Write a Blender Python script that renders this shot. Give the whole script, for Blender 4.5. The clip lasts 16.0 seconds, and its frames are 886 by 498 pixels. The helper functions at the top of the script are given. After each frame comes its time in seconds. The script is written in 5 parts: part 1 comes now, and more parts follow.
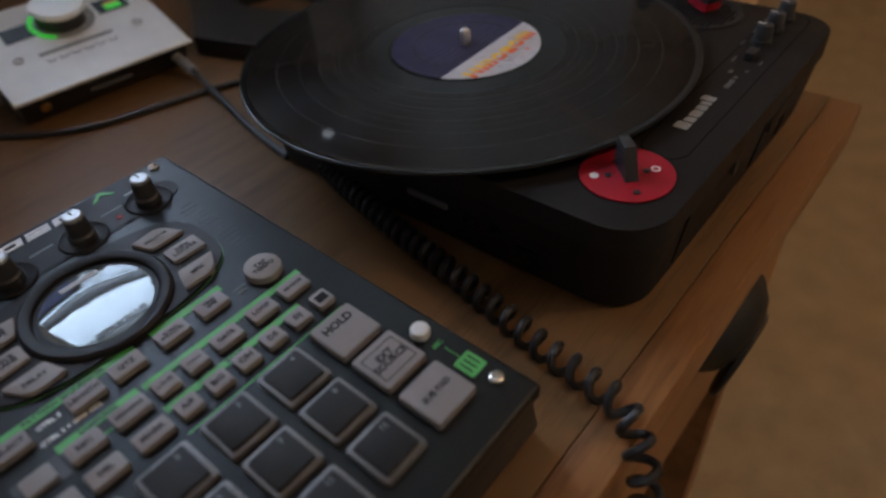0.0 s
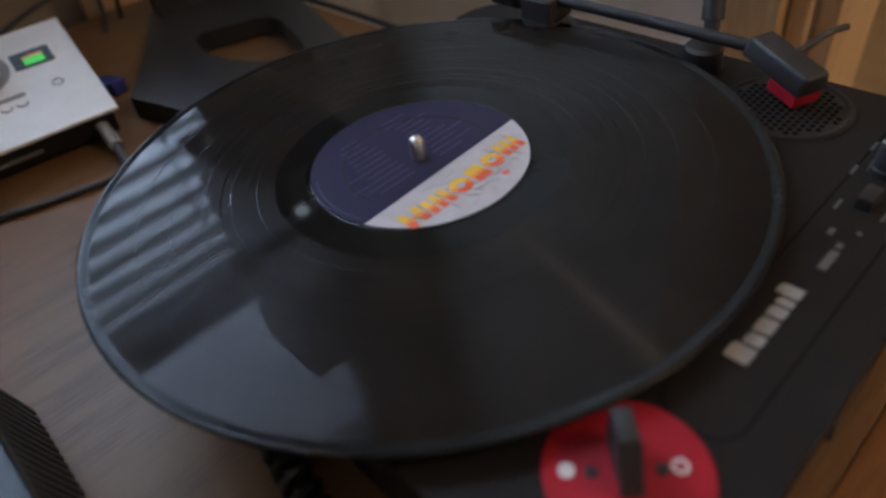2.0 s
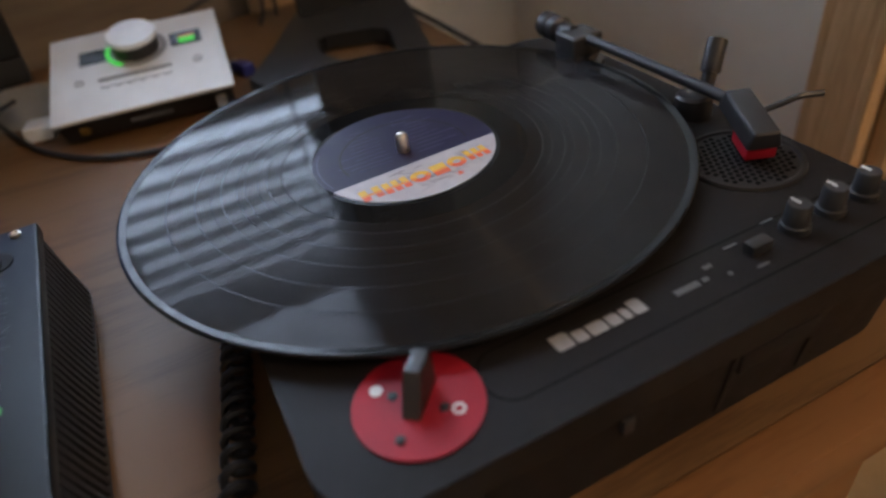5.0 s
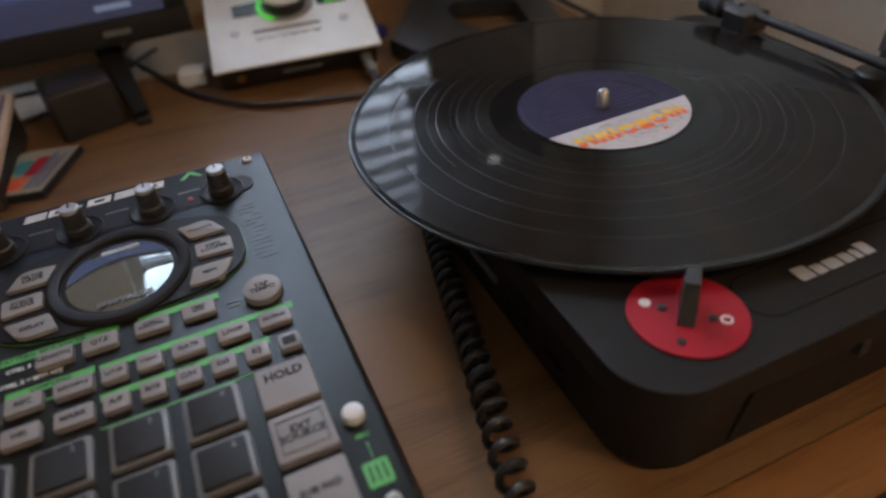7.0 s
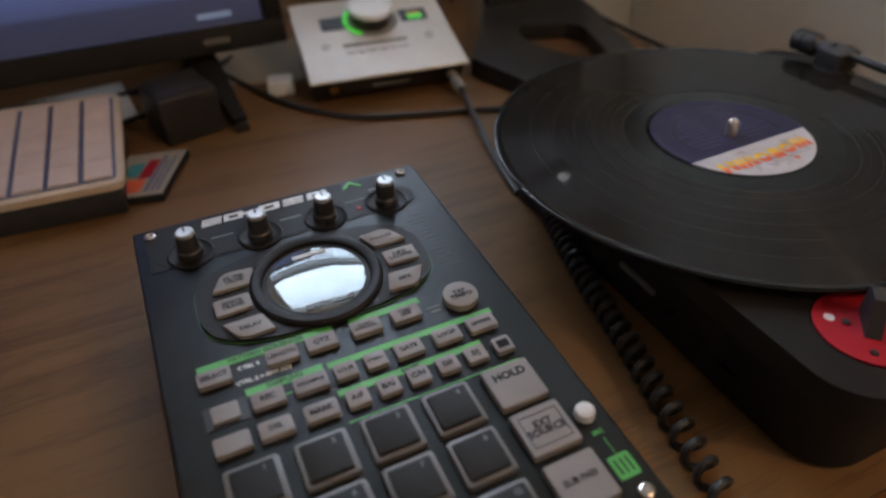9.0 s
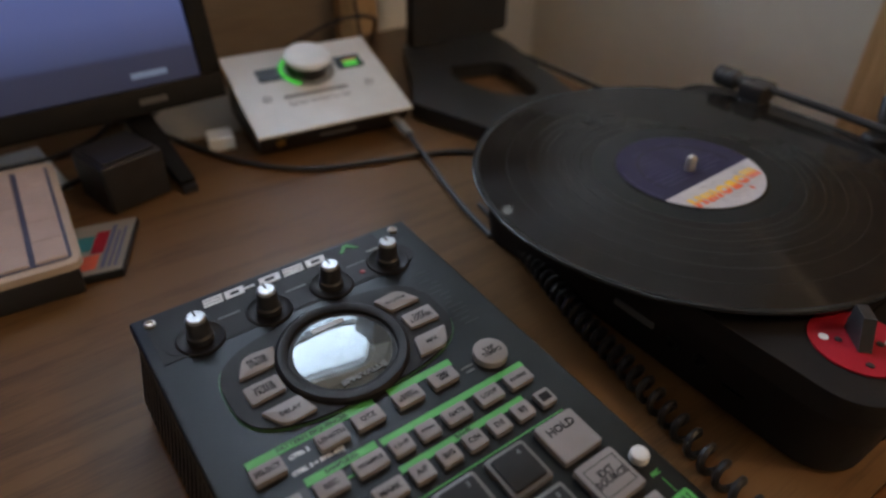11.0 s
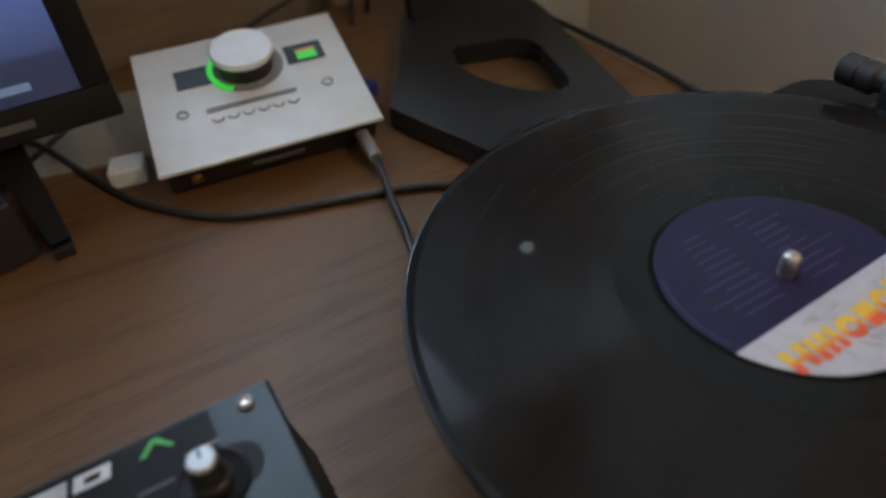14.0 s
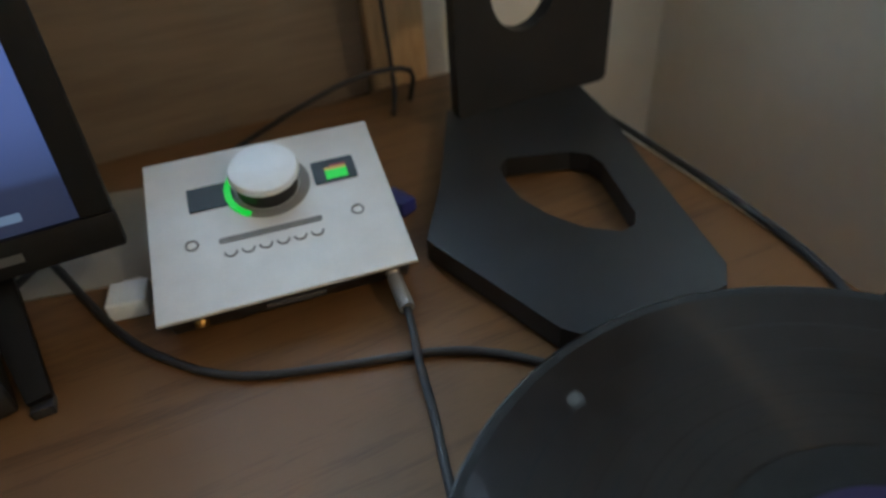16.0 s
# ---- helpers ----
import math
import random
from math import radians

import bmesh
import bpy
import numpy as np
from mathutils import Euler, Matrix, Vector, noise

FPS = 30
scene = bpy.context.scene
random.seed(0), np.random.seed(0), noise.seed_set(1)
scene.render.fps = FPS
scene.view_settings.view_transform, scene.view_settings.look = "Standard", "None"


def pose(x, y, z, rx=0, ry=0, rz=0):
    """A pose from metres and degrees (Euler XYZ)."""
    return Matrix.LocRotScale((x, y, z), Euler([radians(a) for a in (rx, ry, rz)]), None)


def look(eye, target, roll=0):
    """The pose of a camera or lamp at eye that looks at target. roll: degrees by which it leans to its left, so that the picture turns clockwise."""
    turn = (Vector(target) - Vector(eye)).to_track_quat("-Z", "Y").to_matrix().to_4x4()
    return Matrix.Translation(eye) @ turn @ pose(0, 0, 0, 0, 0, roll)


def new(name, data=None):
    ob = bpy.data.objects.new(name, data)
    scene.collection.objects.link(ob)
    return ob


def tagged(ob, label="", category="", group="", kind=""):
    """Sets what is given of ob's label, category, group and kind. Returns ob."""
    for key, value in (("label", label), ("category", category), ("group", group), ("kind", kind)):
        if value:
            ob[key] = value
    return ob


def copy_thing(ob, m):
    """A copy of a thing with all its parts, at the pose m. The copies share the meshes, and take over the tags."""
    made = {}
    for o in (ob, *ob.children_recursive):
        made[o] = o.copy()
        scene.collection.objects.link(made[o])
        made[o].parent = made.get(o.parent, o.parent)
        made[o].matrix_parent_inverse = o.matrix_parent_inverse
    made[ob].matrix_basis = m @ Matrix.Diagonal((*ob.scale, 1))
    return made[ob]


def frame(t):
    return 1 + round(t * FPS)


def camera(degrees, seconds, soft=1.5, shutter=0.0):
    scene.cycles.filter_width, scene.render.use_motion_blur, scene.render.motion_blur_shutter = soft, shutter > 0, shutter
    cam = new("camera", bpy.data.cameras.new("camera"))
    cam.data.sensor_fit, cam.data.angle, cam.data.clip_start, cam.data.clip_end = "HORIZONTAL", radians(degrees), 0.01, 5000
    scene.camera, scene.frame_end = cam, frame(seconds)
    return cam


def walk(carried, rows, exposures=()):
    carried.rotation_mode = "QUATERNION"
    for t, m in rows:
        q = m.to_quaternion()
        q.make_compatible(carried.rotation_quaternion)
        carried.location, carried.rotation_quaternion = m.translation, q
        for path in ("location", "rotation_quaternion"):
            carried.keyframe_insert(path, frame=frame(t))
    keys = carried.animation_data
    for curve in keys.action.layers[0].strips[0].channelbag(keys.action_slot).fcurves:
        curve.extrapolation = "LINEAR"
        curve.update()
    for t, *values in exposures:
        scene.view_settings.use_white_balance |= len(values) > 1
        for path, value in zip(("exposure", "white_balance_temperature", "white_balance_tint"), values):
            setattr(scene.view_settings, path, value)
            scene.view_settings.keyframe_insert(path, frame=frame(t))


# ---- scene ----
cam = camera(67.9, 16.0, soft=2.6)
# shallow depth of field, held at the near edge of the deck
cam.data.dof.use_dof, cam.data.dof.focus_distance, cam.data.dof.aperture_fstop = True, 0.34, 4.8
ROWS = [
    (0.0, -0.3252, -0.2677, 1.0083, 48.59, 4.39, -50.44),
    (0.5, -0.2677, -0.2809, 0.9958, 49.49, 5.04, -46.23),
    (1.0, -0.2117, -0.2814, 0.9960, 51.20, 5.55, -43.18),
    (1.5, -0.1759, -0.2341, 1.0007, 49.83, 5.78, -46.69),
    (2.0, -0.1535, -0.2002, 0.9842, 48.29, 6.90, -44.48),
    (2.5, -0.1190, -0.2137, 0.9726, 50.10, 5.95, -35.18),
    (3.0, -0.0869, -0.2520, 0.9762, 51.01, 6.79, -30.80),
    (5.5, -0.1194, -0.3000, 0.9913, 52.47, 6.37, -25.24),
    (6.0, -0.1397, -0.3004, 0.9913, 51.88, 6.07, -23.50),
    (6.5, -0.1747, -0.2939, 0.9931, 51.28, 4.99, -23.89),
    (7.0, -0.2174, -0.2930, 1.0014, 51.50, 4.30, -23.83),
    (7.5, -0.2485, -0.2886, 1.0058, 51.61, 3.54, -23.42),
    (8.0, -0.2742, -0.2832, 1.0091, 51.64, 2.82, -23.79),
    (8.5, -0.2988, -0.2750, 1.0147, 51.88, 2.18, -24.00),
    (11.0, -0.3747, -0.2254, 1.0403, 54.21, -0.34, -35.80),
    (11.5, -0.3544, -0.2179, 1.0336, 53.15, 0.32, -37.61),
    (12.0, -0.3099, -0.2115, 1.0264, 52.11, 2.15, -36.11),
    (12.5, -0.2634, -0.1960, 1.0126, 50.38, 3.20, -35.81),
    (13.0, -0.2344, -0.1680, 1.0097, 50.14, 3.61, -34.07),
    (13.5, -0.2162, -0.1359, 1.0088, 49.89, 3.98, -31.82),
    (14.0, -0.1989, -0.1023, 1.0039, 49.23, 4.22, -30.12),
    (14.5, -0.1887, -0.0669, 1.0027, 49.05, 3.77, -29.26),
    (15.0, -0.1717, -0.0433, 1.0051, 48.87, 4.25, -27.54),
    (15.5, -0.1571, -0.0273, 1.0129, 50.25, 3.75, -26.53),
    (16.0, -0.1476, -0.0104, 1.0295, 51.22, 3.85, -25.49),
]
walk(cam, [(t, pose(x, y, z, rx, ry, rz)) for t, x, y, z, rx, ry, rz in ROWS], exposures=[(0.0, -0.88, 5900, 7), (1.0, -0.76, 5850, 7), (1.8, -0.48, 5700, 6), (2.6, -0.38, 5450, 3), (3.2, -0.36, 5500, 4), (5.3, -0.36, 5950, 7), (8.6, -0.42, 6350, 7), (11.0, -0.52, 6250, 6), (12.5, -0.50, 6000, 4), (14.5, -0.38, 5700, -2), (16.0, -0.34, 5400, -6)])

# ---------------------------------------------------------------- light
DESK = 0.75
world = bpy.data.worlds.new("sky")
scene.world = world
world.use_nodes = True
wn = world.node_tree
sky = wn.nodes.new("ShaderNodeTexSky")
sky.sky_type, sky.sun_disc = "NISHITA", False
sky.sun_elevation, sky.sun_rotation = radians(20), radians(200)
wn.nodes["Background"].inputs["Strength"].default_value = 0.10
wn.links.new(sky.outputs[0], wn.nodes["Background"].inputs["Color"])


def area_lamp(name, place, target, sx, sy, watts, colour):
    data = bpy.data.lights.new(name, "AREA")
    data.shape, data.size, data.size_y, data.energy, data.color = "RECTANGLE", sx, sy, watts, colour
    ob = new(name, data)
    ob.matrix_world = look(place, target)
    return ob


def bulb_lamp(name, place, radius, watts, colour):
    data = bpy.data.lights.new(name, "POINT")
    data.shadow_soft_size, data.energy, data.color = radius, watts, colour
    ob = new(name, data)
    ob.location = place
    return ob


area_lamp("window_daylight", (-0.051, 0.80, 1.56), (-0.051, 0.0, 1.56), 0.70, 1.08, 31.0, (0.74, 0.83, 1.0))
# unseen warm fill from the west, added to brighten the side wall
area_lamp("west_fill_light", (-2.25, -0.75, 1.02), (0.4, 0.0, 0.95), 1.0, 0.9, 0.9, (1.0, 0.84, 0.68))
bulb_lamp("ceiling_lamp_bulb", (0.75, -1.41, 2.27), 0.06, 35.0, (1.0, 0.64, 0.37))

# ---------------------------------------------------------------- materials


def shader(name, base, rough=0.5, metal=0.0, vary=0.15, scale=30.0, bump=0.0, bump_scale=200.0, spec=0.5, coat=0.0):
    """A Principled surface with two scales of colour and gloss variation and a fine relief."""
    m = bpy.data.materials.new(name)
    m.use_nodes = True
    n, l = m.node_tree.nodes, m.node_tree.links
    p = n["Principled BSDF"]
    p.inputs["Metallic"].default_value = metal
    p.inputs["Specular IOR Level"].default_value = spec
    p.inputs["Coat Weight"].default_value = coat
    tc = n.new("ShaderNodeTexCoord")
    a, b = n.new("ShaderNodeTexNoise"), n.new("ShaderNodeTexNoise")
    a.inputs["Scale"].default_value, a.inputs["Detail"].default_value = scale, 6
    b.inputs["Scale"].default_value, b.inputs["Detail"].default_value = scale * 9, 3
    l.new(tc.outputs["Object"], a.inputs["Vector"])
    l.new(tc.outputs["Object"], b.inputs["Vector"])
    mx = n.new("ShaderNodeMath")
    mx.operation = "MULTIPLY_ADD"
    l.new(b.outputs["Fac"], mx.inputs[0])
    mx.inputs[1].default_value = 0.45
    l.new(a.outputs["Fac"], mx.inputs[2])
    ramp = n.new("ShaderNodeValToRGB")
    ramp.color_ramp.elements[0].position, ramp.color_ramp.elements[1].position = 0.45, 1.0
    ramp.color_ramp.elements[0].color = (*[c * (1 - vary) for c in base], 1)
    ramp.color_ramp.elements[1].color = (*[min(1, c * (1 + vary)) for c in base], 1)
    l.new(mx.outputs[0], ramp.inputs[0])
    l.new(ramp.outputs[0], p.inputs["Base Color"])
    rr = n.new("ShaderNodeMapRange")
    rr.inputs["From Min"].default_value, rr.inputs["From Max"].default_value = 0.4, 1.0
    rr.inputs["To Min"].default_value, rr.inputs["To Max"].default_value = rough * 0.85, min(1, rough * 1.15)
    l.new(mx.outputs[0], rr.inputs["Value"])
    l.new(rr.outputs[0], p.inputs["Roughness"])
    if bump:
        c, bp = n.new("ShaderNodeTexNoise"), n.new("ShaderNodeBump")
        c.inputs["Scale"].default_value, c.inputs["Detail"].default_value = bump_scale, 4
        l.new(tc.outputs["Object"], c.inputs["Vector"])
        bp.inputs["Strength"].default_value, bp.inputs["Distance"].default_value = bump, 0.0006
        l.new(c.outputs["Fac"], bp.inputs["Height"])
        l.new(bp.outputs[0], p.inputs["Normal"])
    return m


def wood(name, dark, light, along="X", rough=0.42, size=1.0):
    """Long-grained wood: a stretched noise for the figure, a finer one for the pores."""
    m = bpy.data.materials.new(name)
    m.use_nodes = True
    n, l = m.node_tree.nodes, m.node_tree.links
    p = n["Principled BSDF"]
    p.inputs["Specular IOR Level"].default_value = 0.28
    tc, mp, mp2 = n.new("ShaderNodeTexCoord"), n.new("ShaderNodeMapping"), n.new("ShaderNodeMapping")
    k = {"X": (1.2, 14, 14), "Y": (14, 1.2, 14), "Z": (14, 14, 1.2)}[along]
    mp.inputs["Scale"].default_value = [v * size for v in k]
    mp2.inputs["Scale"].default_value = [v * 9 * size for v in k]
    a, b, c = n.new("ShaderNodeTexNoise"), n.new("ShaderNodeTexNoise"), n.new("ShaderNodeTexNoise")
    a.inputs["Detail"].default_value, a.inputs["Distortion"].default_value, a.inputs["Scale"].default_value = 8, 1.2, 2.0
    b.inputs["Detail"].default_value, b.inputs["Scale"].default_value = 5, 3.0
    c.inputs["Scale"].default_value, c.inputs["Detail"].default_value = 4.0, 3
    l.new(tc.outputs["Object"], mp.inputs[0])
    l.new(tc.outputs["Object"], mp2.inputs[0])
    l.new(tc.outputs["Object"], c.inputs["Vector"])
    l.new(mp.outputs[0], a.inputs["Vector"])
    l.new(mp2.outputs[0], b.inputs["Vector"])
    s = n.new("ShaderNodeMath")
    s.operation = "MULTIPLY_ADD"
    l.new(b.outputs["Fac"], s.inputs[0])
    s.inputs[1].default_value = 0.5
    l.new(a.outputs["Fac"], s.inputs[2])
    s2 = n.new("ShaderNodeMath")
    s2.operation = "MULTIPLY_ADD"
    l.new(c.outputs["Fac"], s2.inputs[0])
    s2.inputs[1].default_value = 0.45
    l.new(s.outputs[0], s2.inputs[2])
    ramp = n.new("ShaderNodeValToRGB")
    ramp.color_ramp.elements[0].position, ramp.color_ramp.elements[1].position = 0.68, 1.22
    ramp.color_ramp.elements[1].position = 1.0
    ramp.color_ramp.elements[0].color, ramp.color_ramp.elements[1].color = (*dark, 1), (*light, 1)
    l.new(s2.outputs[0], ramp.inputs[0])
    l.new(ramp.outputs[0], p.inputs["Base Color"])
    rr = n.new("ShaderNodeMapRange")
    rr.inputs["To Min"].default_value, rr.inputs["To Max"].default_value = rough * 0.75, rough * 1.25
    l.new(c.outputs["Fac"], rr.inputs["Value"])
    l.new(rr.outputs[0], p.inputs["Roughness"])
    bp = n.new("ShaderNodeBump")
    bp.inputs["Strength"].default_value, bp.inputs["Distance"].default_value = 0.25, 0.0006
    l.new(s.outputs[0], bp.inputs["Height"])
    l.new(bp.outputs[0], p.inputs["Normal"])
    return m


def glow(name, colour, strength):
    m = bpy.data.materials.new(name)
    m.use_nodes = True
    p = m.node_tree.nodes["Principled BSDF"]
    p.inputs["Base Color"].default_value = (0.02, 0.02, 0.02, 1)
    p.inputs["Roughness"].default_value = 0.3
    p.inputs["Emission Color"].default_value = (*colour, 1)
    p.inputs["Emission Strength"].default_value = strength
    return m


def vinyl(name):
    """Pressed vinyl: a thin mirror gloss over circular grooves, which spread the light along the radius."""
    m = bpy.data.materials.new(name)
    m.use_nodes = True
    n, l = m.node_tree.nodes, m.node_tree.links
    p = n["Principled BSDF"]
    p.inputs["Specular IOR Level"].default_value = 0.0
    p.inputs["Roughness"].default_value = 0.6
    groove, add = n.new("ShaderNodeBsdfAnisotropic"), n.new("ShaderNodeAddShader")
    groove.distribution = "GGX"
    groove.inputs["Color"].default_value = (0.007, 0.007, 0.007, 1)
    groove.inputs["Anisotropy"].default_value = -0.84
    l.new(p.outputs[0], add.inputs[0])
    l.new(groove.outputs[0], add.inputs[1])
    l.new(add.outputs[0], n["Material Output"].inputs["Surface"])
    p.inputs["Coat Weight"].default_value = 1.0
    p.inputs["Coat Roughness"].default_value = 0.05
    p.inputs["Coat IOR"].default_value = 1.165
    tc, flat, outward, ln = n.new("ShaderNodeTexCoord"), n.new("ShaderNodeVectorMath"), n.new("ShaderNodeVectorMath"), n.new("ShaderNodeVectorMath")
    flat.operation, outward.operation, ln.operation = "MULTIPLY", "NORMALIZE", "LENGTH"
    flat.inputs[1].default_value = (1, 1, 0)
    l.new(tc.outputs["Object"], flat.inputs[0])
    l.new(flat.outputs[0], outward.inputs[0])
    l.new(flat.outputs[0], ln.inputs[0])
    l.new(outward.outputs[0], groove.inputs["Tangent"])
    # loud and quiet passages: the groove's width varies along the radius
    fine, broad, dust = n.new("ShaderNodeTexNoise"), n.new("ShaderNodeTexNoise"), n.new("ShaderNodeTexNoise")
    for tex, scale, detail in ((fine, 900, 4), (broad, 160, 3)):
        tex.noise_dimensions = "1D"
        tex.inputs["Scale"].default_value, tex.inputs["Detail"].default_value = scale, detail
        l.new(ln.outputs["Value"], tex.inputs["W"])
    both, mr = n.new("ShaderNodeMath"), n.new("ShaderNodeMapRange")
    both.operation = "MULTIPLY_ADD"
    l.new(fine.outputs["Fac"], both.inputs[0])
    both.inputs[1].default_value = 0.6
    l.new(broad.outputs["Fac"], both.inputs[2])
    mr.inputs["From Min"].default_value, mr.inputs["From Max"].default_value = 0.5, 1.1
    mr.inputs["To Min"].default_value, mr.inputs["To Max"].default_value = 0.27, 0.34
    l.new(both.outputs[0], mr.inputs["Value"])
    l.new(mr.outputs[0], groove.inputs["Roughness"])
    # a little dust greys the black
    dust.inputs["Scale"].default_value, dust.inputs["Detail"].default_value = 45, 8
    l.new(tc.outputs["Object"], dust.inputs["Vector"])
    ramp = n.new("ShaderNodeValToRGB")
    ramp.color_ramp.elements[0].position, ramp.color_ramp.elements[0].color = 0.40, (0.0112, 0.0088, 0.0072, 1)
    ramp.color_ramp.elements[1].position, ramp.color_ramp.elements[1].color = 0.75, (0.0150, 0.0122, 0.0104, 1)
    l.new(dust.outputs["Fac"], ramp.inputs[0])
    l.new(ramp.outputs[0], p.inputs["Base Color"])
    return m


def glass(name, tint=(1, 1, 1)):
    m = bpy.data.materials.new(name)
    m.use_nodes = True
    p = m.node_tree.nodes["Principled BSDF"]
    p.inputs["Base Color"].default_value = (*tint, 1)
    p.inputs["Roughness"].default_value = 0.02
    p.inputs["Transmission Weight"].default_value = 1.0
    p.inputs["IOR"].default_value = 1.45
    return m


def screen_picture(name):
    """A dim desktop picture: blue-violet, fading to dark at the lower border."""
    m = bpy.data.materials.new(name)
    m.use_nodes = True
    n, l = m.node_tree.nodes, m.node_tree.links
    p = n["Principled BSDF"]
    p.inputs["Base Color"].default_value = (0.02, 0.02, 0.025, 1)
    p.inputs["Roughness"].default_value = 0.35
    tc, sp, ramp = n.new("ShaderNodeTexCoord"), n.new("ShaderNodeSeparateXYZ"), n.new("ShaderNodeValToRGB")
    l.new(tc.outputs["Generated"], sp.inputs[0])
    l.new(sp.outputs["Z"], ramp.inputs[0])
    e = ramp.color_ramp.elements
    e[0].position, e[0].color = 0.0, (0.012, 0.015, 0.035, 1)
    e[1].position, e[1].color = 0.55, (0.095, 0.125, 0.33, 1)
    for at, col in ((0.085, (0.014, 0.018, 0.045, 1)), (0.10, (0.03, 0.04, 0.10, 1)), (0.2, (0.055, 0.072, 0.19, 1))):
        x = ramp.color_ramp.elements.new(at)
        x.color = col
    l.new(ramp.outputs[0], p.inputs["Emission Color"])
    p.inputs["Emission Strength"].default_value = 1.6
    return m


M_DESK = wood("desk_wood", (0.088, 0.045, 0.0180), (0.170, 0.090, 0.0355), "X", 0.46, 1.7)
M_EDGE = wood("desk_edge_wood", (0.125, 0.053, 0.018), (0.27, 0.125, 0.045), "X", 0.48)
M_TRIM = wood("orange_wood", (0.42, 0.25, 0.115), (0.66, 0.44, 0.23), "Z", 0.4)
M_PANEL = wood("dark_panel_wood", (0.16, 0.122, 0.088), (0.22, 0.172, 0.125), "X", 0.6, 0.5)
M_WALL = shader("wall_paint", (0.80, 0.77, 0.69), 0.8, vary=0.05, scale=4, bump=0.25, bump_scale=300)
M_CEIL = shader("ceiling_paint", (0.66, 0.65, 0.62), 0.9, vary=0.04, scale=3)
M_CARPET = shader("tan_carpet", (0.38, 0.275, 0.16), 0.95, vary=0.18, scale=14, bump=0.8, bump_scale=420)
M_BODY = shader("black_textured_plastic", (0.0150, 0.0130, 0.0124), 0.5, vary=0.2, scale=60, bump=0.35, bump_scale=1400, spec=0.14)
M_BLACK = shader("black_plastic", (0.023, 0.022, 0.023), 0.42, vary=0.2, scale=80, bump=0.08, bump_scale=900)
M_RUBBER = shader("black_rubber", (0.026, 0.025, 0.026), 0.45, vary=0.2, scale=90)
M_CORD = shader("coiled_cord_rubber", (0.016, 0.0155, 0.016), 0.46, vary=0.2, scale=90)
M_RED = shader("red_decal", (0.32, 0.008, 0.019), 0.5, vary=0.14, scale=70, bump=0.05, spec=0.25)
M_WHITE = shader("white_print", (0.72, 0.71, 0.69), 0.5, vary=0.06, scale=80)
M_LOGO = shader("silver_print", (0.31, 0.30, 0.295), 0.4, vary=0.15, scale=200)
M_MARK = shader("bright_silver_print", (0.62, 0.61, 0.60), 0.4, vary=0.12, scale=200)
M_FEATHER = shader("faint_dark_print", (0.030, 0.034, 0.036), 0.42, vary=0.2, scale=200)
M_GRILLE = shader("dark_grille_metal", (0.024, 0.021, 0.020), 0.5, vary=0.15, scale=60, spec=0.25)
# near-black that paints the shade inside holes and grooves
M_RECESSDARK = shader("black_recess_shade", (0.004, 0.004, 0.004), 0.8, spec=0.1)
M_GREYPRINT = shader("grey_print", (0.105, 0.105, 0.105), 0.5, vary=0.1)
M_STEEL = shader("brushed_steel", (0.60, 0.56, 0.51), 0.30, 1.0, vary=0.08, scale=120)
M_VINYL = vinyl("record_vinyl")
M_DEAD = shader("run_out_vinyl", (0.009, 0.0085, 0.008), 0.06, vary=0.2, scale=40, spec=0.11)
M_RIM = shader("rim_vinyl", (0.011, 0.011, 0.011), 0.15, vary=0.25, scale=60, spec=0.19)
M_GAP = shader("track_gap_vinyl", (0.015, 0.015, 0.015), 0.14, vary=0.2, scale=40, spec=0.16)
M_PURPLE = shader("purple_label_paper", (0.0135, 0.0088, 0.040), 0.45, spec=0.25, vary=0.18, scale=60, bump=0.05)
M_LABELW = shader("white_label_paper", (0.47, 0.445, 0.46), 0.45, vary=0.10, scale=130, bump=0.08)
M_LTEXT = shader("lilac_print", (0.062, 0.050, 0.12), 0.5, vary=0.15)
M_YELLOW = shader("yellow_print", (0.75, 0.47, 0.04), 0.5, vary=0.12, scale=120)
M_AMBER = shader("amber_print", (0.74, 0.27, 0.03), 0.5, vary=0.12, scale=120)
M_ORANGE = shader("orange_red_print", (0.68, 0.10, 0.03), 0.5, vary=0.12, scale=120)
M_MAP = shader("pale_grey_print", (0.42, 0.40, 0.43), 0.5, vary=0.1)
M_FACE = shader("gunmetal_panel", (0.031, 0.0335, 0.0345), 0.36, 0.8, vary=0.05, scale=60, bump=0.05, bump_scale=1500)
M_CASE = shader("dark_case_plastic", (0.018, 0.020, 0.022), 0.42, vary=0.15, scale=50, bump=0.1)
M_STRIP = shader("dark_knob_strip", (0.0145, 0.0132, 0.0132), 0.46, vary=0.2, scale=60, spec=0.16)
M_CAP = shader("dull_silver_cap", (0.42, 0.43, 0.44), 0.3, 0.6, vary=0.1, scale=120)
M_KEY = shader("warm_grey_button", (0.215, 0.194, 0.187), 0.55, vary=0.08, scale=80, bump=0.06)
M_KEYINK = shader("button_ink", (0.015, 0.014, 0.016), 0.65, spec=0.15)
M_GREEN = shader("green_print", (0.085, 0.37, 0.075), 0.5, vary=0.10, scale=100)
M_GREENDIM = shader("dim_green_print", (0.05, 0.14, 0.05), 0.5, vary=0.2, scale=60)
M_GREENINK = shader("dark_green_ink", (0.02, 0.06, 0.02), 0.6)
M_PAD = shader("black_rubber_pad", (0.0175, 0.016, 0.016), 0.55, vary=0.2, scale=90, bump=0.15, spec=0.22)
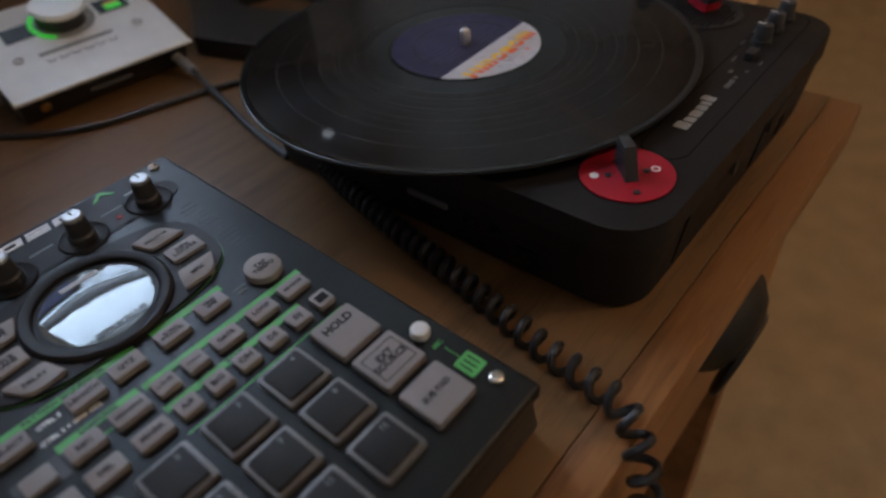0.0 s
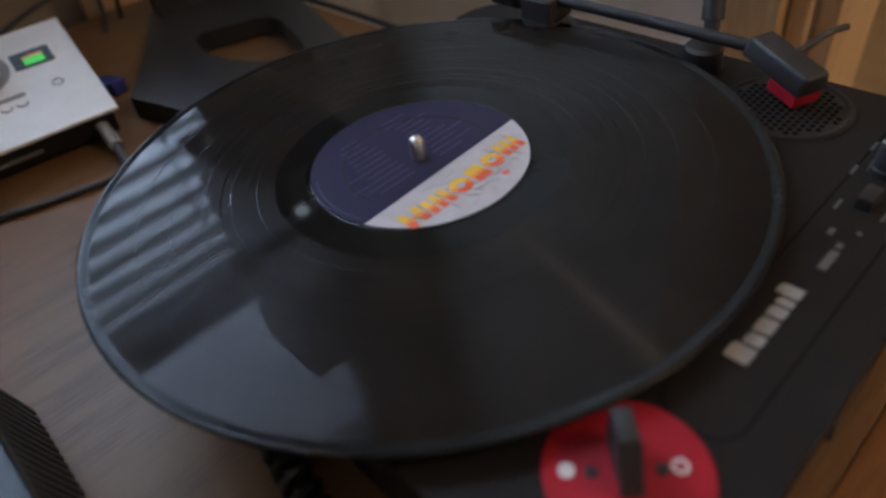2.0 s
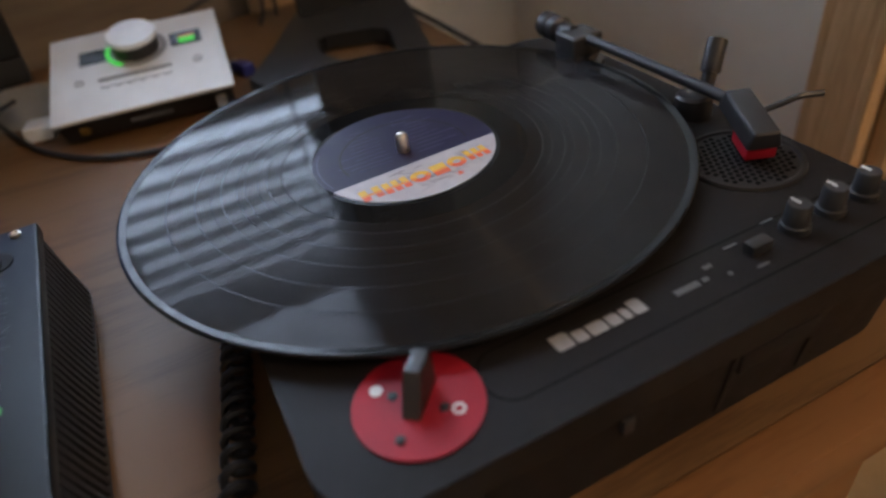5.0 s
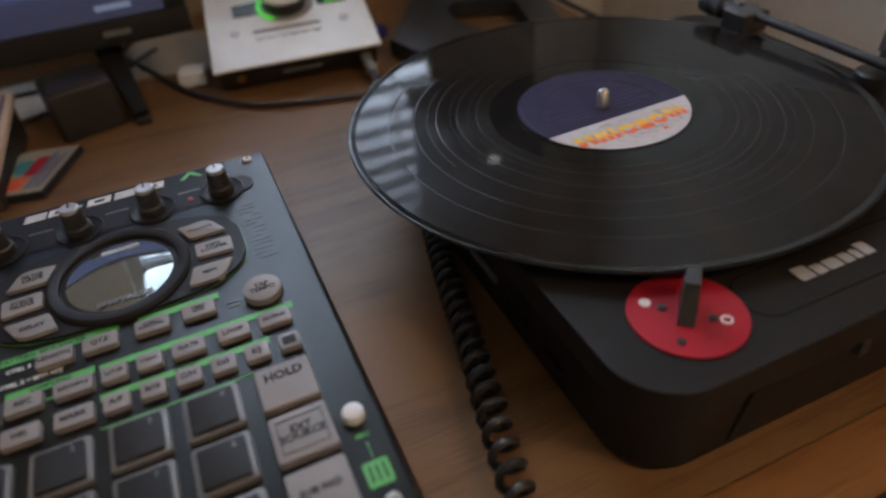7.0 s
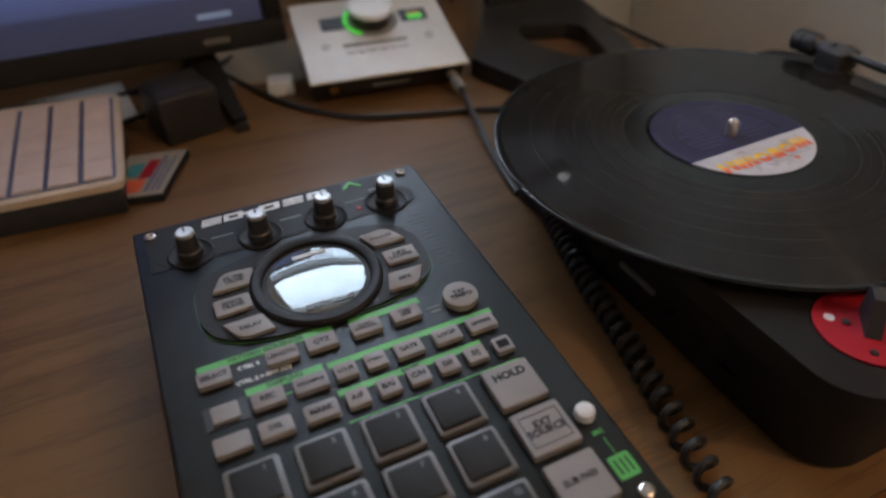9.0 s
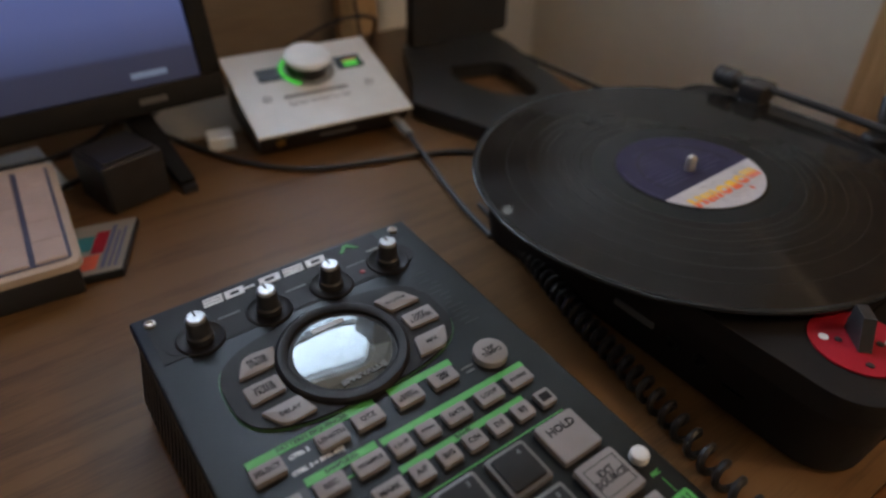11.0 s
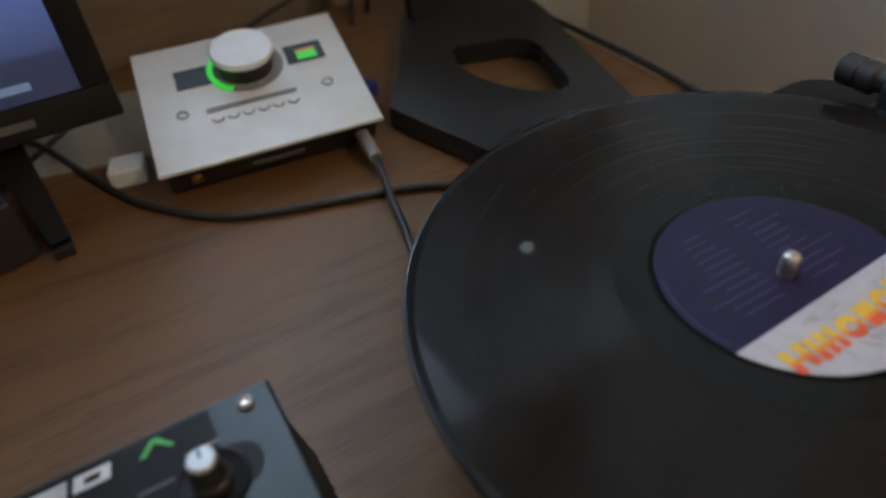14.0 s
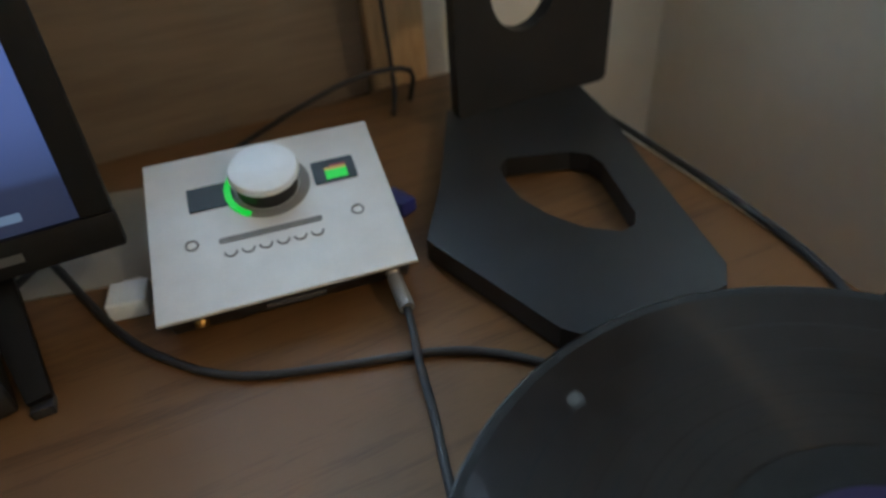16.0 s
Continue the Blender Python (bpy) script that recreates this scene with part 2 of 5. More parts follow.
M_PADRIM = shader("smoked_pad_rim", (0.115, 0.106, 0.100), 0.4, vary=0.12, scale=80)
M_LCD = shader("mirror_display_window", (0.21, 0.23, 0.235), 0.04, 0.75, vary=0.06, scale=14, bump=0.10, bump_scale=70)
M_PLATE = shader("silver_anodised_plate", (0.76, 0.76, 0.74), 0.42, 0.2, vary=0.05, scale=60, bump=0.05, bump_scale=1800)
M_KNOB = shader("brushed_silver_knob", (0.85, 0.87, 0.88), 0.32, 0.2, vary=0.05, scale=90)
M_ENGRAVE = shader("engraved_grey", (0.24, 0.24, 0.235), 0.5, vary=0.1)
M_DISPLAY = shader("dark_meter_glass", (0.045, 0.055, 0.065), 0.12, vary=0.1, scale=40)
M_LEDGREEN = glow("green_ring_led", (0.10, 0.85, 0.05), 0.75)
M_LEDYELL = glow("amber_meter_led", (0.8, 0.45, 0.08), 0.6)
M_LEDRED = glow("red_led", (0.8, 0.05, 0.06), 0.25)
M_BRASS = shader("gold_jack", (0.55, 0.36, 0.12), 0.3, 1.0)
M_STAND = shader("black_powder_coat", (0.017, 0.018, 0.020), 0.36, vary=0.2, scale=30, bump=0.2, bump_scale=900)
M_PAPER = shader("off_white_paper", (0.30, 0.27, 0.225), 0.8, vary=0.08, scale=20)
M_PALEBLUE = shader("pale_blue_paper", (0.52, 0.57, 0.62), 0.7, vary=0.06, scale=20)
M_CLEAR = shader("frosted_white_plastic", (0.78, 0.82, 0.86), 0.2, vary=0.1, scale=60)
M_PINK = shader("pale_pink_keys", (0.58, 0.47, 0.43), 0.55, vary=0.08, scale=60)
M_CREAM = shader("cream_case", (0.55, 0.45, 0.36), 0.5, vary=0.08, scale=40)
M_BLUEINK = shader("blue_grey_gap", (0.10, 0.11, 0.19), 0.5)
M_BLUE = shader("blue_plug_plastic", (0.03, 0.035, 0.20), 0.4)
M_TEAL = shader("teal_print", (0.04, 0.22, 0.24), 0.5)
M_SCREEN = screen_picture("screen_picture")
M_TASKBAR = glow("pale_taskbar_light", (0.45, 0.55, 0.8), 0.35)
M_SPOT = glow("white_lamp_lens", (0.95, 0.98, 1.0), 9.0)
M_BEZEL = shader("matt_black_bezel", (0.010, 0.0095, 0.0095), 0.5, vary=0.2, scale=60, spec=0.18)
M_BLIND = shader("blind_slat_paint", (0.20, 0.20, 0.205), 0.55, vary=0.08)
M_FRAME = shader("white_window_paint", (0.6, 0.59, 0.57), 0.5, vary=0.06)
M_PANE = glass("window_glass")
M_IRON = shader("black_iron_pull", (0.02, 0.019, 0.018), 0.45, 0.5, vary=0.3, scale=60, bump=0.3, bump_scale=400)

# ---------------------------------------------------------------- mesh helpers


def link_mesh(name, bm, material, smooth=True):
    me = bpy.data.meshes.new(name)
    bmesh.ops.recalc_face_normals(bm, faces=bm.faces[:])
    bm.to_mesh(me)
    bm.free()
    me.materials.append(material)
    if smooth:
        me.shade_smooth()
        me.set_sharp_from_angle(angle=radians(35))
    return new(name, me)


def part(name, bm, material, parent, label="", smooth=True):
    ob = link_mesh(name, bm, material, smooth)
    ob.parent = parent
    return tagged(ob, label=label)


def thing(name, label, category, m=None, group="", kind=""):
    ob = new(name)
    ob.empty_display_size = 0.02
    if m is not None:
        ob.matrix_world = m
    return tagged(ob, label, category, group, kind)


def solid(name, bm, material, label, category="", group="", kind="", m=None, smooth=True):
    ob = link_mesh(name, bm, material, smooth)
    if m is not None:
        ob.matrix_world = m
    return tagged(ob, label, category, group, kind)


def bevel(bm, geom, width, segments=2):
    if width > 0:
        bmesh.ops.bevel(bm, geom=geom, offset=width, offset_type="OFFSET", segments=segments, profile=0.6, affect="EDGES", clamp_overlap=True)


def box(x0, y0, z0, x1, y1, z1, r=0.0, seg=2, bm=None):
    bm = bm or bmesh.new()
    m = Matrix.Translation(((x0 + x1) / 2, (y0 + y1) / 2, (z0 + z1) / 2)) @ Matrix.Diagonal((x1 - x0, y1 - y0, z1 - z0, 1))
    made = bmesh.ops.create_cube(bm, size=1, matrix=m)
    bevel(bm, list({e for v in made["verts"] for e in v.link_edges}), r, seg)
    return bm


def prism(outline, z0, z1, r=0.0, seg=2, taper=0.0, bm=None, hole=None):
    """An upright solid over a plan outline (counter-clockwise); taper pulls the foot in."""
    bm = bm or bmesh.new()
    cx = sum(p[0] for p in outline) / len(outline)
    cy = sum(p[1] for p in outline) / len(outline)

    def pulled(p):
        v = Vector((p[0] - cx, p[1] - cy))
        return v * (1 - taper / max(v.length, 1e-6)) + Vector((cx, cy))

    low = [bm.verts.new((*pulled(p), z0)) for p in outline]
    top = [bm.verts.new((p[0], p[1], z1)) for p in outline]
    n = len(outline)
    if hole:
        hl = [bm.verts.new((p[0], p[1], z0)) for p in hole]
        ht = [bm.verts.new((p[0], p[1], z1)) for p in hole]
        for ring_a, ring_b in ((low, hl), (top, ht)):
            edges = []
            for ring in (ring_a, ring_b):
                for i in range(len(ring)):
                    edges.append(bm.edges.new((ring[i], ring[(i + 1) % len(ring)])))
            bmesh.ops.triangle_fill(bm, edges=edges, use_beauty=True)
        for i in range(len(hole)):
            j = (i + 1) % len(hole)
            bm.faces.new((hl[j], hl[i], ht[i], ht[j]))
    else:
        bm.faces.new(low[::-1])
        bm.faces.new(top)
    for i in range(n):
        j = (i + 1) % n
        bm.faces.new((low[i], low[j], top[j], top[i]))
    if r and not hole:
        edges = [e for e in bm.edges if e.verts[0] in top and e.verts[1] in top]
        bevel(bm, edges, r, seg)
    return bm


def rounded(x0, y0, x1, y1, r, n=6):
    """A rectangle with rounded corners, counter-clockwise."""
    out = []
    for cx, cy, a in ((x1 - r, y1 - r, 0), (x0 + r, y1 - r, 90), (x0 + r, y0 + r, 180), (x1 - r, y0 + r, 270)):
        for i in range(n + 1):
            t = radians(a + 90 * i / n)
            out.append((cx + r * math.cos(t), cy + r * math.sin(t)))
    return out


def lathe(profile, n=48, centre=(0, 0, 0), bm=None, a0=0.0, a1=360.0):
    """Turns a profile of (radius, height) round an upright axis."""
    bm = bm or bmesh.new()
    full = abs(a1 - a0) >= 359.9
    rings = []
    for r, z in profile:
        if r < 1e-7:
            rings.append([bm.verts.new((centre[0], centre[1], centre[2] + z))])
            continue
        ring = []
        for i in range(n if full else n + 1):
            t = radians(a0 + (a1 - a0) * i / n)
            ring.append(bm.verts.new((centre[0] + r * math.cos(t), centre[1] + r * math.sin(t), centre[2] + z)))
        rings.append(ring)
    for a, b in zip(rings, rings[1:]):
        m = max(len(a), len(b))
        for i in range(m if full else m - 1):
            j = (i + 1) % m
            if len(a) == 1:
                bm.faces.new((a[0], b[i], b[j]))
            elif len(b) == 1:
                bm.faces.new((a[i], b[0], a[j]))
            else:
                bm.faces.new((a[i], a[j], b[j], b[i]))
    return bm


def drum(x, y, z0, z1, r, n=24, edge=0.0, bm=None, r2=None):
    r2 = r if r2 is None else r2
    e = edge
    return lathe([(0, z0), (r, z0), (r2, z1 - e), (r2 - e * 0.3, z1 - e * 0.3), (r2 - e, z1), (0, z1)] if e else [(0, z0), (r, z0), (r2, z1), (0, z1)], n, (x, y, 0), bm)


def smooth_path(points, step):
    """A Catmull-Rom line through the points, sampled about every step metres."""
    p = [Vector(q) for q in points]
    p = [2 * p[0] - p[1]] + p + [2 * p[-1] - p[-2]]
    out = []
    for a, b, c, d in zip(p, p[1:], p[2:], p[3:]):
        n = max(2, int((c - b).length / step))
        for i in range(n):
            t = i / n
            out.append(0.5 * (2 * b + (c - a) * t + (2 * a - 5 * b + 4 * c - d) * t * t + (3 * b - a - 3 * c + d) * t ** 3))
    out.append(p[-2])
    return out


def tube(points, r, n=8, bm=None, ends=True):
    bm = bm or bmesh.new()
    p = [Vector(q) for q in points]
    up, rings = Vector((0.3, 0.2, 1)), []
    for i, q in enumerate(p):
        d = (p[min(i + 1, len(p) - 1)] - p[max(i - 1, 0)]).normalized()
        side = d.cross(up).normalized()
        up = side.cross(d).normalized()
        rings.append([bm.verts.new(q + r * (math.cos(2 * math.pi * k / n) * side + math.sin(2 * math.pi * k / n) * up)) for k in range(n)])
    for a, b in zip(rings, rings[1:]):
        for k in range(n):
            bm.faces.new((a[k], a[(k + 1) % n], b[(k + 1) % n], b[k]))
    if ends:
        bm.faces.new(rings[0][::-1])
        bm.faces.new(rings[-1])
    return bm


def lettering(name, text, size, material, parent, m, label="", stretch=1.0, weight=0.040):
    """Flat letters as a mesh, centred on the pose m in the parent's space."""
    cu = bpy.data.curves.new(name, "FONT")
    cu.body, cu.size, cu.align_x, cu.align_y, cu.resolution_u = text, size, "CENTER", "CENTER", 2
    cu.space_line, cu.offset = 0.8, size * weight
    tmp = bpy.data.objects.new(name, cu)
    me = bpy.data.meshes.new_from_object(tmp)
    bpy.data.objects.remove(tmp)
    me.transform(m @ Matrix.Diagonal((stretch, 1, 1, 1)))
    me.materials.clear()
    me.materials.append(material)
    ob = new(name, me)
    ob.parent = parent
    return tagged(ob, label=label)


# ---------------------------------------------------------------- room
XL, XR, XE, YF, YB, H = -2.2, 0.47, 2.6, -2.4, 0.66, 2.45


def wall(name, bm, label):
    return solid(name, bm, M_WALL, label, "wall", kind="structure", smooth=False)


solid("floor", box(XL - 0.1, YF - 0.1, -0.08, XE + 0.1, YB + 0.1, 0.0), M_CARPET, "tan carpeted floor of the room", "floor", kind="structure", smooth=False)
solid("ceiling", box(XL - 0.1, YF - 0.1, H, XE + 0.1, YB + 0.1, H + 0.08), M_CEIL, "plain off-white ceiling", "ceiling", kind="structure", smooth=False)
wall("wall_east", box(XR, 0.0, 0, XR + 0.1, YB, H), "greige painted side wall ending beside the desk")
wall("wall_far_east", box(XE, YF, 0, XE + 0.1, YB, H), "greige painted far wall across the carpet")
wall("wall_south", box(XL, YF - 0.1, 0, XE, YF, H), "greige painted wall behind the camera")
WX0, WX1, WZ0, WZ1 = -0.40, 0.298, 1.02, 2.10
bm = box(XL, YB, 0, WX0, YB + 0.1, H)
box(WX1, YB, 0, XE, YB + 0.1, H, bm=bm)
box(WX0, YB, 0, WX1, YB + 0.1, WZ0, bm=bm)
box(WX0, YB, WZ1, WX1, YB + 0.1, H, bm=bm)
wall("wall_north", bm, "greige painted wall with a window behind the desk")
# unseen west wall; its opening is added to let the fill light in
bm = box(XL - 0.1, YF, 0, XL, -1.45, H)
box(XL - 0.1, -0.35, 0, XL, YB, H, bm=bm)
box(XL - 0.1, -1.45, 0, XL, -0.35, 0.55, bm=bm)
box(XL - 0.1, -1.45, 1.5, XL, -0.35, H, bm=bm)
wall("wall_west", bm, "greige painted wall with a daylight opening")


def window_unit():
    t = thing("window_1", "white-framed window with half-open slatted blinds", "window", kind="structure")
    part("window_frame", box(WX0, YB + 0.03, WZ0, WX0 + 0.045, YB + 0.08, WZ1, 0.004), M_FRAME, t)
    part("window_frame", box(WX1 - 0.045, YB + 0.03, WZ0, WX1, YB + 0.08, WZ1, 0.004), M_FRAME, t)
    part("window_frame", box(WX0 + 0.046, YB + 0.03, WZ0, WX1 - 0.046, YB + 0.08, WZ0 + 0.04, 0.004), M_FRAME, t)
    part("window_frame", box(WX0 + 0.046, YB + 0.03, WZ1 - 0.045, WX1 - 0.046, YB + 0.08, WZ1, 0.004), M_FRAME, t)
    part("meeting_rail", box(WX0 + 0.046, YB + 0.035, 1.40, WX1 - 0.046, YB + 0.075, 1.455, 0.004), M_BLIND, t)
    part("window_sill", box(WX0 - 0.03, YB - 0.05, WZ0 - 0.03, WX1 + 0.03, YB - 0.001, WZ0 - 0.002, 0.004), M_FRAME, t)
    for z0, z1 in ((WZ0 + 0.041, 1.399), (1.456, WZ1 - 0.046)):
        ob = part("pane", box(WX0 + 0.047, YB + 0.052, z0, WX1 - 0.047, YB + 0.056, z1), M_PANE, t)
        ob.visible_shadow = False
    return t


def blind_unit():
    t = thing("window_blind", "grey slatted blind half open across the window", "blind")
    z = 1.052
    while z < 1.395:
        bm = box(WX0 + 0.05, -0.0165, -0.0008, WX1 - 0.05, 0.0165, 0.0008)
        ob = part("slat", bm, M_BLIND, t, smooth=False)
        ob.matrix_local = pose(0, YB + 0.008, z, 3, 0, 0)
        z += 0.036
    # narrow upper slats are added only to dim the bare upper pane
    z = 1.468
    while z < WZ1 - 0.05:
        ob = part("slat", box(WX0 + 0.05, -0.0040, -0.0005, WX1 - 0.05, 0.0040, 0.0005), M_BLIND, t, smooth=False)
        ob.matrix_local = pose(0, YB + 0.014, z, 22, 0, 0)
        z += 0.0185
    part("head_rail", box(WX0 + 0.048, YB - 0.004, 1.40, WX1 - 0.048, YB + 0.028, 1.43, 0.003), M_BLIND, t)
    part("ladder_cord", tube([(WX1 - 0.15, YB - 0.002, 1.045), (WX1 - 0.15, YB - 0.002, 1.40)], 0.0012, 6), M_GREYPRINT, t)
    part("ladder_cord", tube([(WX0 + 0.15, YB - 0.002, 1.045), (WX0 + 0.15, YB - 0.002, 1.40)], 0.0012, 6), M_GREYPRINT, t)
    return t


window_unit()
blind_unit()

# wood casing on the side wall
t = thing("door_casing", "orange-stained wooden casing running up the side wall", "trim", kind="structure")
for y0, y1, d in ((0.098, 0.082, 0.012), (0.080, 0.036, 0.022), (0.034, 0.022, 0.030), (0.020, 0.002, 0.014)):
    part("casing_board", box(XR - d, min(y0, y1), 0.0, XR - 0.001, max(y0, y1), 2.1, 0.003), M_TRIM, t)
part("jamb_board", box(XR - 0.004, -0.020, 0.0, XR + 0.104, -0.001, 2.1, 0.003), M_TRIM, t)
t = thing("wall_panel", "dark stained wooden back panel standing behind the desk", "panel", kind="structure")
part("panel_board", box(-1.3, 0.585, 0.0, 0.035, 0.60, 0.93, 0.003), M_PANEL, t)
part("top_ledge", box(-1.3, 0.575, 0.932, 0.035, 0.62, 0.950, 0.004), M_PANEL, t)
part("side_post", box(0.037, 0.575, 0.0, 0.095, 0.62, 1.0, 0.004), M_TRIM, t)
solid("baseboard", box(XL, YB - 0.015, 0.0, XR - 0.002, YB - 0.001, 0.09, 0.003), M_FRAME, "off-white baseboard at the foot of the wall", "trim", kind="structure")

# ---------------------------------------------------------------- desk
DX0, DX1, DY0, DY1 = -1.25, 0.184, -0.204, 0.57


def desk():
    t = thing("desk", "reddish-brown wooden desk with a drawer front and iron ring pulls", "desk")
    part("desktop", box(DX0, DY0 + 0.0097, DESK - 0.030, DX1, DY1, DESK, 0.0008), M_DESK, t)
    part("front_lip", box(DX0, DY0 - 0.012, DESK - 0.031, DX1, DY0 + 0.0095, DESK - 0.0002, 0.0016), M_EDGE, t, "lighter rounded wooden front lip")
    part("side_panel", box(DX1 - 0.04, DY0 + 0.012, 0.0, DX1 - 0.015, DY1 - 0.01, DESK - 0.031, 0.002), M_EDGE, t)
    part("side_panel", box(DX0 + 0.015, DY0 + 0.012, 0.0, DX0 + 0.04, DY1 - 0.01, DESK - 0.031, 0.002), M_EDGE, t)
    for x0, x1 in ((-0.42, 0.148), (-1.0, -0.425)):
        d = part("drawer_front", box(x0, DY0 + 0.002, DESK - 0.19, x1, DY0 + 0.022, DESK - 0.036, 0.003), M_EDGE, t)
        cx = x0 + 0.425
        bm = lathe([(0.0, 0.0), (0.036, 0.0), (0.036, 0.004), (0.031, 0.012), (0.020, 0.020), (0.008, 0.0235), (0.0, 0.024)], 28)
        bmesh.ops.transform(bm, matrix=Matrix.Translation((cx, DY0 + 0.002, DESK - 0.075)) @ Matrix.Rotation(radians(90), 4, "X") @ Matrix.Diagonal((1.25, 0.9, 1, 1)), verts=bm.verts)
        part("pull_plate", bm, M_IRON, d, "black iron backplate")
        ring = [(cx + 0.03 * math.cos(a), DY0 - 0.014 - 0.006 * math.sin(a), DESK - 0.103 + 0.03 * math.sin(a)) for a in np.linspace(0, 2 * math.pi, 33)]
        part("pull_ring", tube(ring, 0.0032, 8, ends=False), M_IRON, d, "black iron drop ring")
    return t


desk()

# ---------------------------------------------------------------- turntable
TX0, TX1, TY0, TY1, TZ = -0.108, 0.172, -0.187, 0.110, 0.8105


def turntable():
    t = thing("portable_turntable", "black portable turntable with a red start switch", "turntable")
    part("lower_body", prism(rounded(TX0 + 0.0015, TY0 + 0.0015, TX1 - 0.0015, TY1 - 0.0015, 0.027, 8), DESK + 0.003, TZ - 0.0155, 0.0, taper=0.006), M_BODY, t)
    part("top_plate", prism(rounded(TX0, TY0, TX1, TY1, 0.028, 10), TZ - 0.015, TZ, 0.004, 4), M_BODY, t)
    for x, y in ((TX0 + 0.04, TY0 + 0.04), (TX1 - 0.04, TY0 + 0.04), (TX0 + 0.04, TY1 - 0.04), (TX1 - 0.04, TY1 - 0.04)):
        part("rubber_foot", drum(x, y, DESK, DESK + 0.003, 0.009, 16), M_RUBBER, t)
    # clasps and the carry handle along the front
    for x in (-0.056, 0.052, 0.098):
        bm = bmesh.new()
        box(x - 0.0016, TY0 + 0.0002, TZ - 0.052, x + 0.0016, TY0 + 0.007, TZ - 0.0158, 0.0006, bm=bm)
        for v in bm.verts:
            v.co.y += (TZ - 0.0158 - v.co.z) * 0.125
        part("front_rib", bm, M_BODY, t, "thin dark upright rib")
    part("front_ledge", box(0.054, TY0 - 0.0004, TZ - 0.027, 0.0965, TY0 + 0.007, TZ - 0.0158, 0.0012, 2), M_BODY, t, "shallow ledge in the front")
    part("front_lug", box(-0.0025, TY0 - 0.001, TZ - 0.024, 0.0025, TY0 + 0.006, TZ - 0.0158, 0.001), M_RUBBER, t)
    # sockets in the side
    for y, mat in ((-0.080, M_BLACK), (-0.098, M_BLACK)):
        bm = lathe([(0.0026, 0.001), (0.0026, 0.006), (0.0042, 0.006), (0.0048, 0.0), ], 20)
        bmesh.ops.transform(bm, matrix=Matrix.Translation((TX0 + 0.0078, y, DESK + 0.026)) @ Matrix.Rotation(radians(-90), 4, "Y"), verts=bm.verts)
        part("phono_socket", bm, M_IRON, t, "round metal phono socket")
    part("socket_plate", box(TX0 + 0.0012, -0.066, DESK + 0.026, TX0 + 0.008, -0.036, DESK + 0.030, 0.001), M_GREYPRINT, t, "grey printed socket plate")
    part("socket_plate", box(TX0 + 0.0022, -0.128, DESK + 0.022, TX0 + 0.009, -0.113, DESK + 0.022, 0.001), M_GREYPRINT, t, "grey printed socket plate")
    # platter and spindle
    part("platter", lathe([(0.012, TZ + 0.0005), (0.128, TZ + 0.0005), (0.130, TZ + 0.002), (0.130, TZ + 0.0052), (0.128, TZ + 0.0062), (0.012, TZ + 0.0062)], 96), M_BLACK, t)
    part("platter_well", lathe([(0.1325, TZ + 0.0002), (0.1345, TZ + 0.0011), (0.1365, TZ + 0.0002)], 96), M_BLACK, t, "raised ring round the platter")
    part("spindle", lathe([(0.0036, TZ), (0.0036, 0.8272), (0.0032, 0.8288), (0.0020, 0.8300), (0.0, 0.8304)], 24), M_STEEL, t, "polished steel centre spindle")
    # start switch
    c = (-0.0648, -0.1535)
    sw = part("switch_decal", drum(*c, TZ + 0.0002, TZ + 0.0010, 0.0237, 64), M_RED, t, "round red start-switch decal")
    ax = Vector((0.022, -0.023)).normalized()
    side = Vector((ax.y, -ax.x))
    part("dot_mark", drum(-0.0757, -0.1410, TZ + 0.0009, TZ + 0.0014, 0.0024, 20), M_WHITE, sw, "solid white dot")
    part("ring_mark", lathe([(0.0015, TZ + 0.0009), (0.0016, TZ + 0.0014), (0.0024, TZ + 0.0014), (0.0025, TZ + 0.0009)], 20, (-0.0540, -0.1636, 0)), M_WHITE, sw, "open white ring")
    for k, s in ((-0.0098, 0), (0.0098, 0), (0, -0.0165)):
        p = Vector(c) + ax * k + (-side) * s
        part("screw", drum(p.x, p.y, TZ + 0.0009, TZ + 0.0017, 0.0019, 12, 0.0004), M_BLACK, sw)
    bm = prism([(-0.0031, -0.0090), (0.0031, -0.0090), (0.0031, 0.0090), (-0.0031, 0.0090)], 0.0, 0.016, 0.0012, 2, taper=-0.0005)
    for v in bm.verts:
        if v.co.z > 0.010:
            v.co.y = v.co.y * 0.62 + 0.0035
    bmesh.ops.transform(bm, matrix=Matrix.Translation((c[0] + 0.001, c[1] + 0.0012, TZ + 0.0009)) @ Matrix.Rotation(radians(-43), 4, "Z"), verts=bm.verts)
    part("switch_lever", bm, M_BLACK, sw, "tall black rocker lever")
    # maker's mark as plain blocks, small print
    x = -0.0107
    for w, h in ((0.0080, 0.0080), (0.0060, 0.0060), (0.0082, 0.0060), (0.0060, 0.0060), (0.0042, 0.0060), (0.0064, 0.0080)):
        y0, y1 = -0.1604, -0.1604 + h
        bm = prism([(x, y0 + 0.0008), (x + 0.0008, y0), (x + w - 0.0007, y0), (x + w - 0.0007, y1 - 0.0012), (x + w - 0.0021, y1), (x, y1)], TZ + 0.0001, TZ + 0.0004)
        part("maker_mark", bm, M_LOGO, t, "silver shape of the maker's mark", False)
        x += w + 0.0006
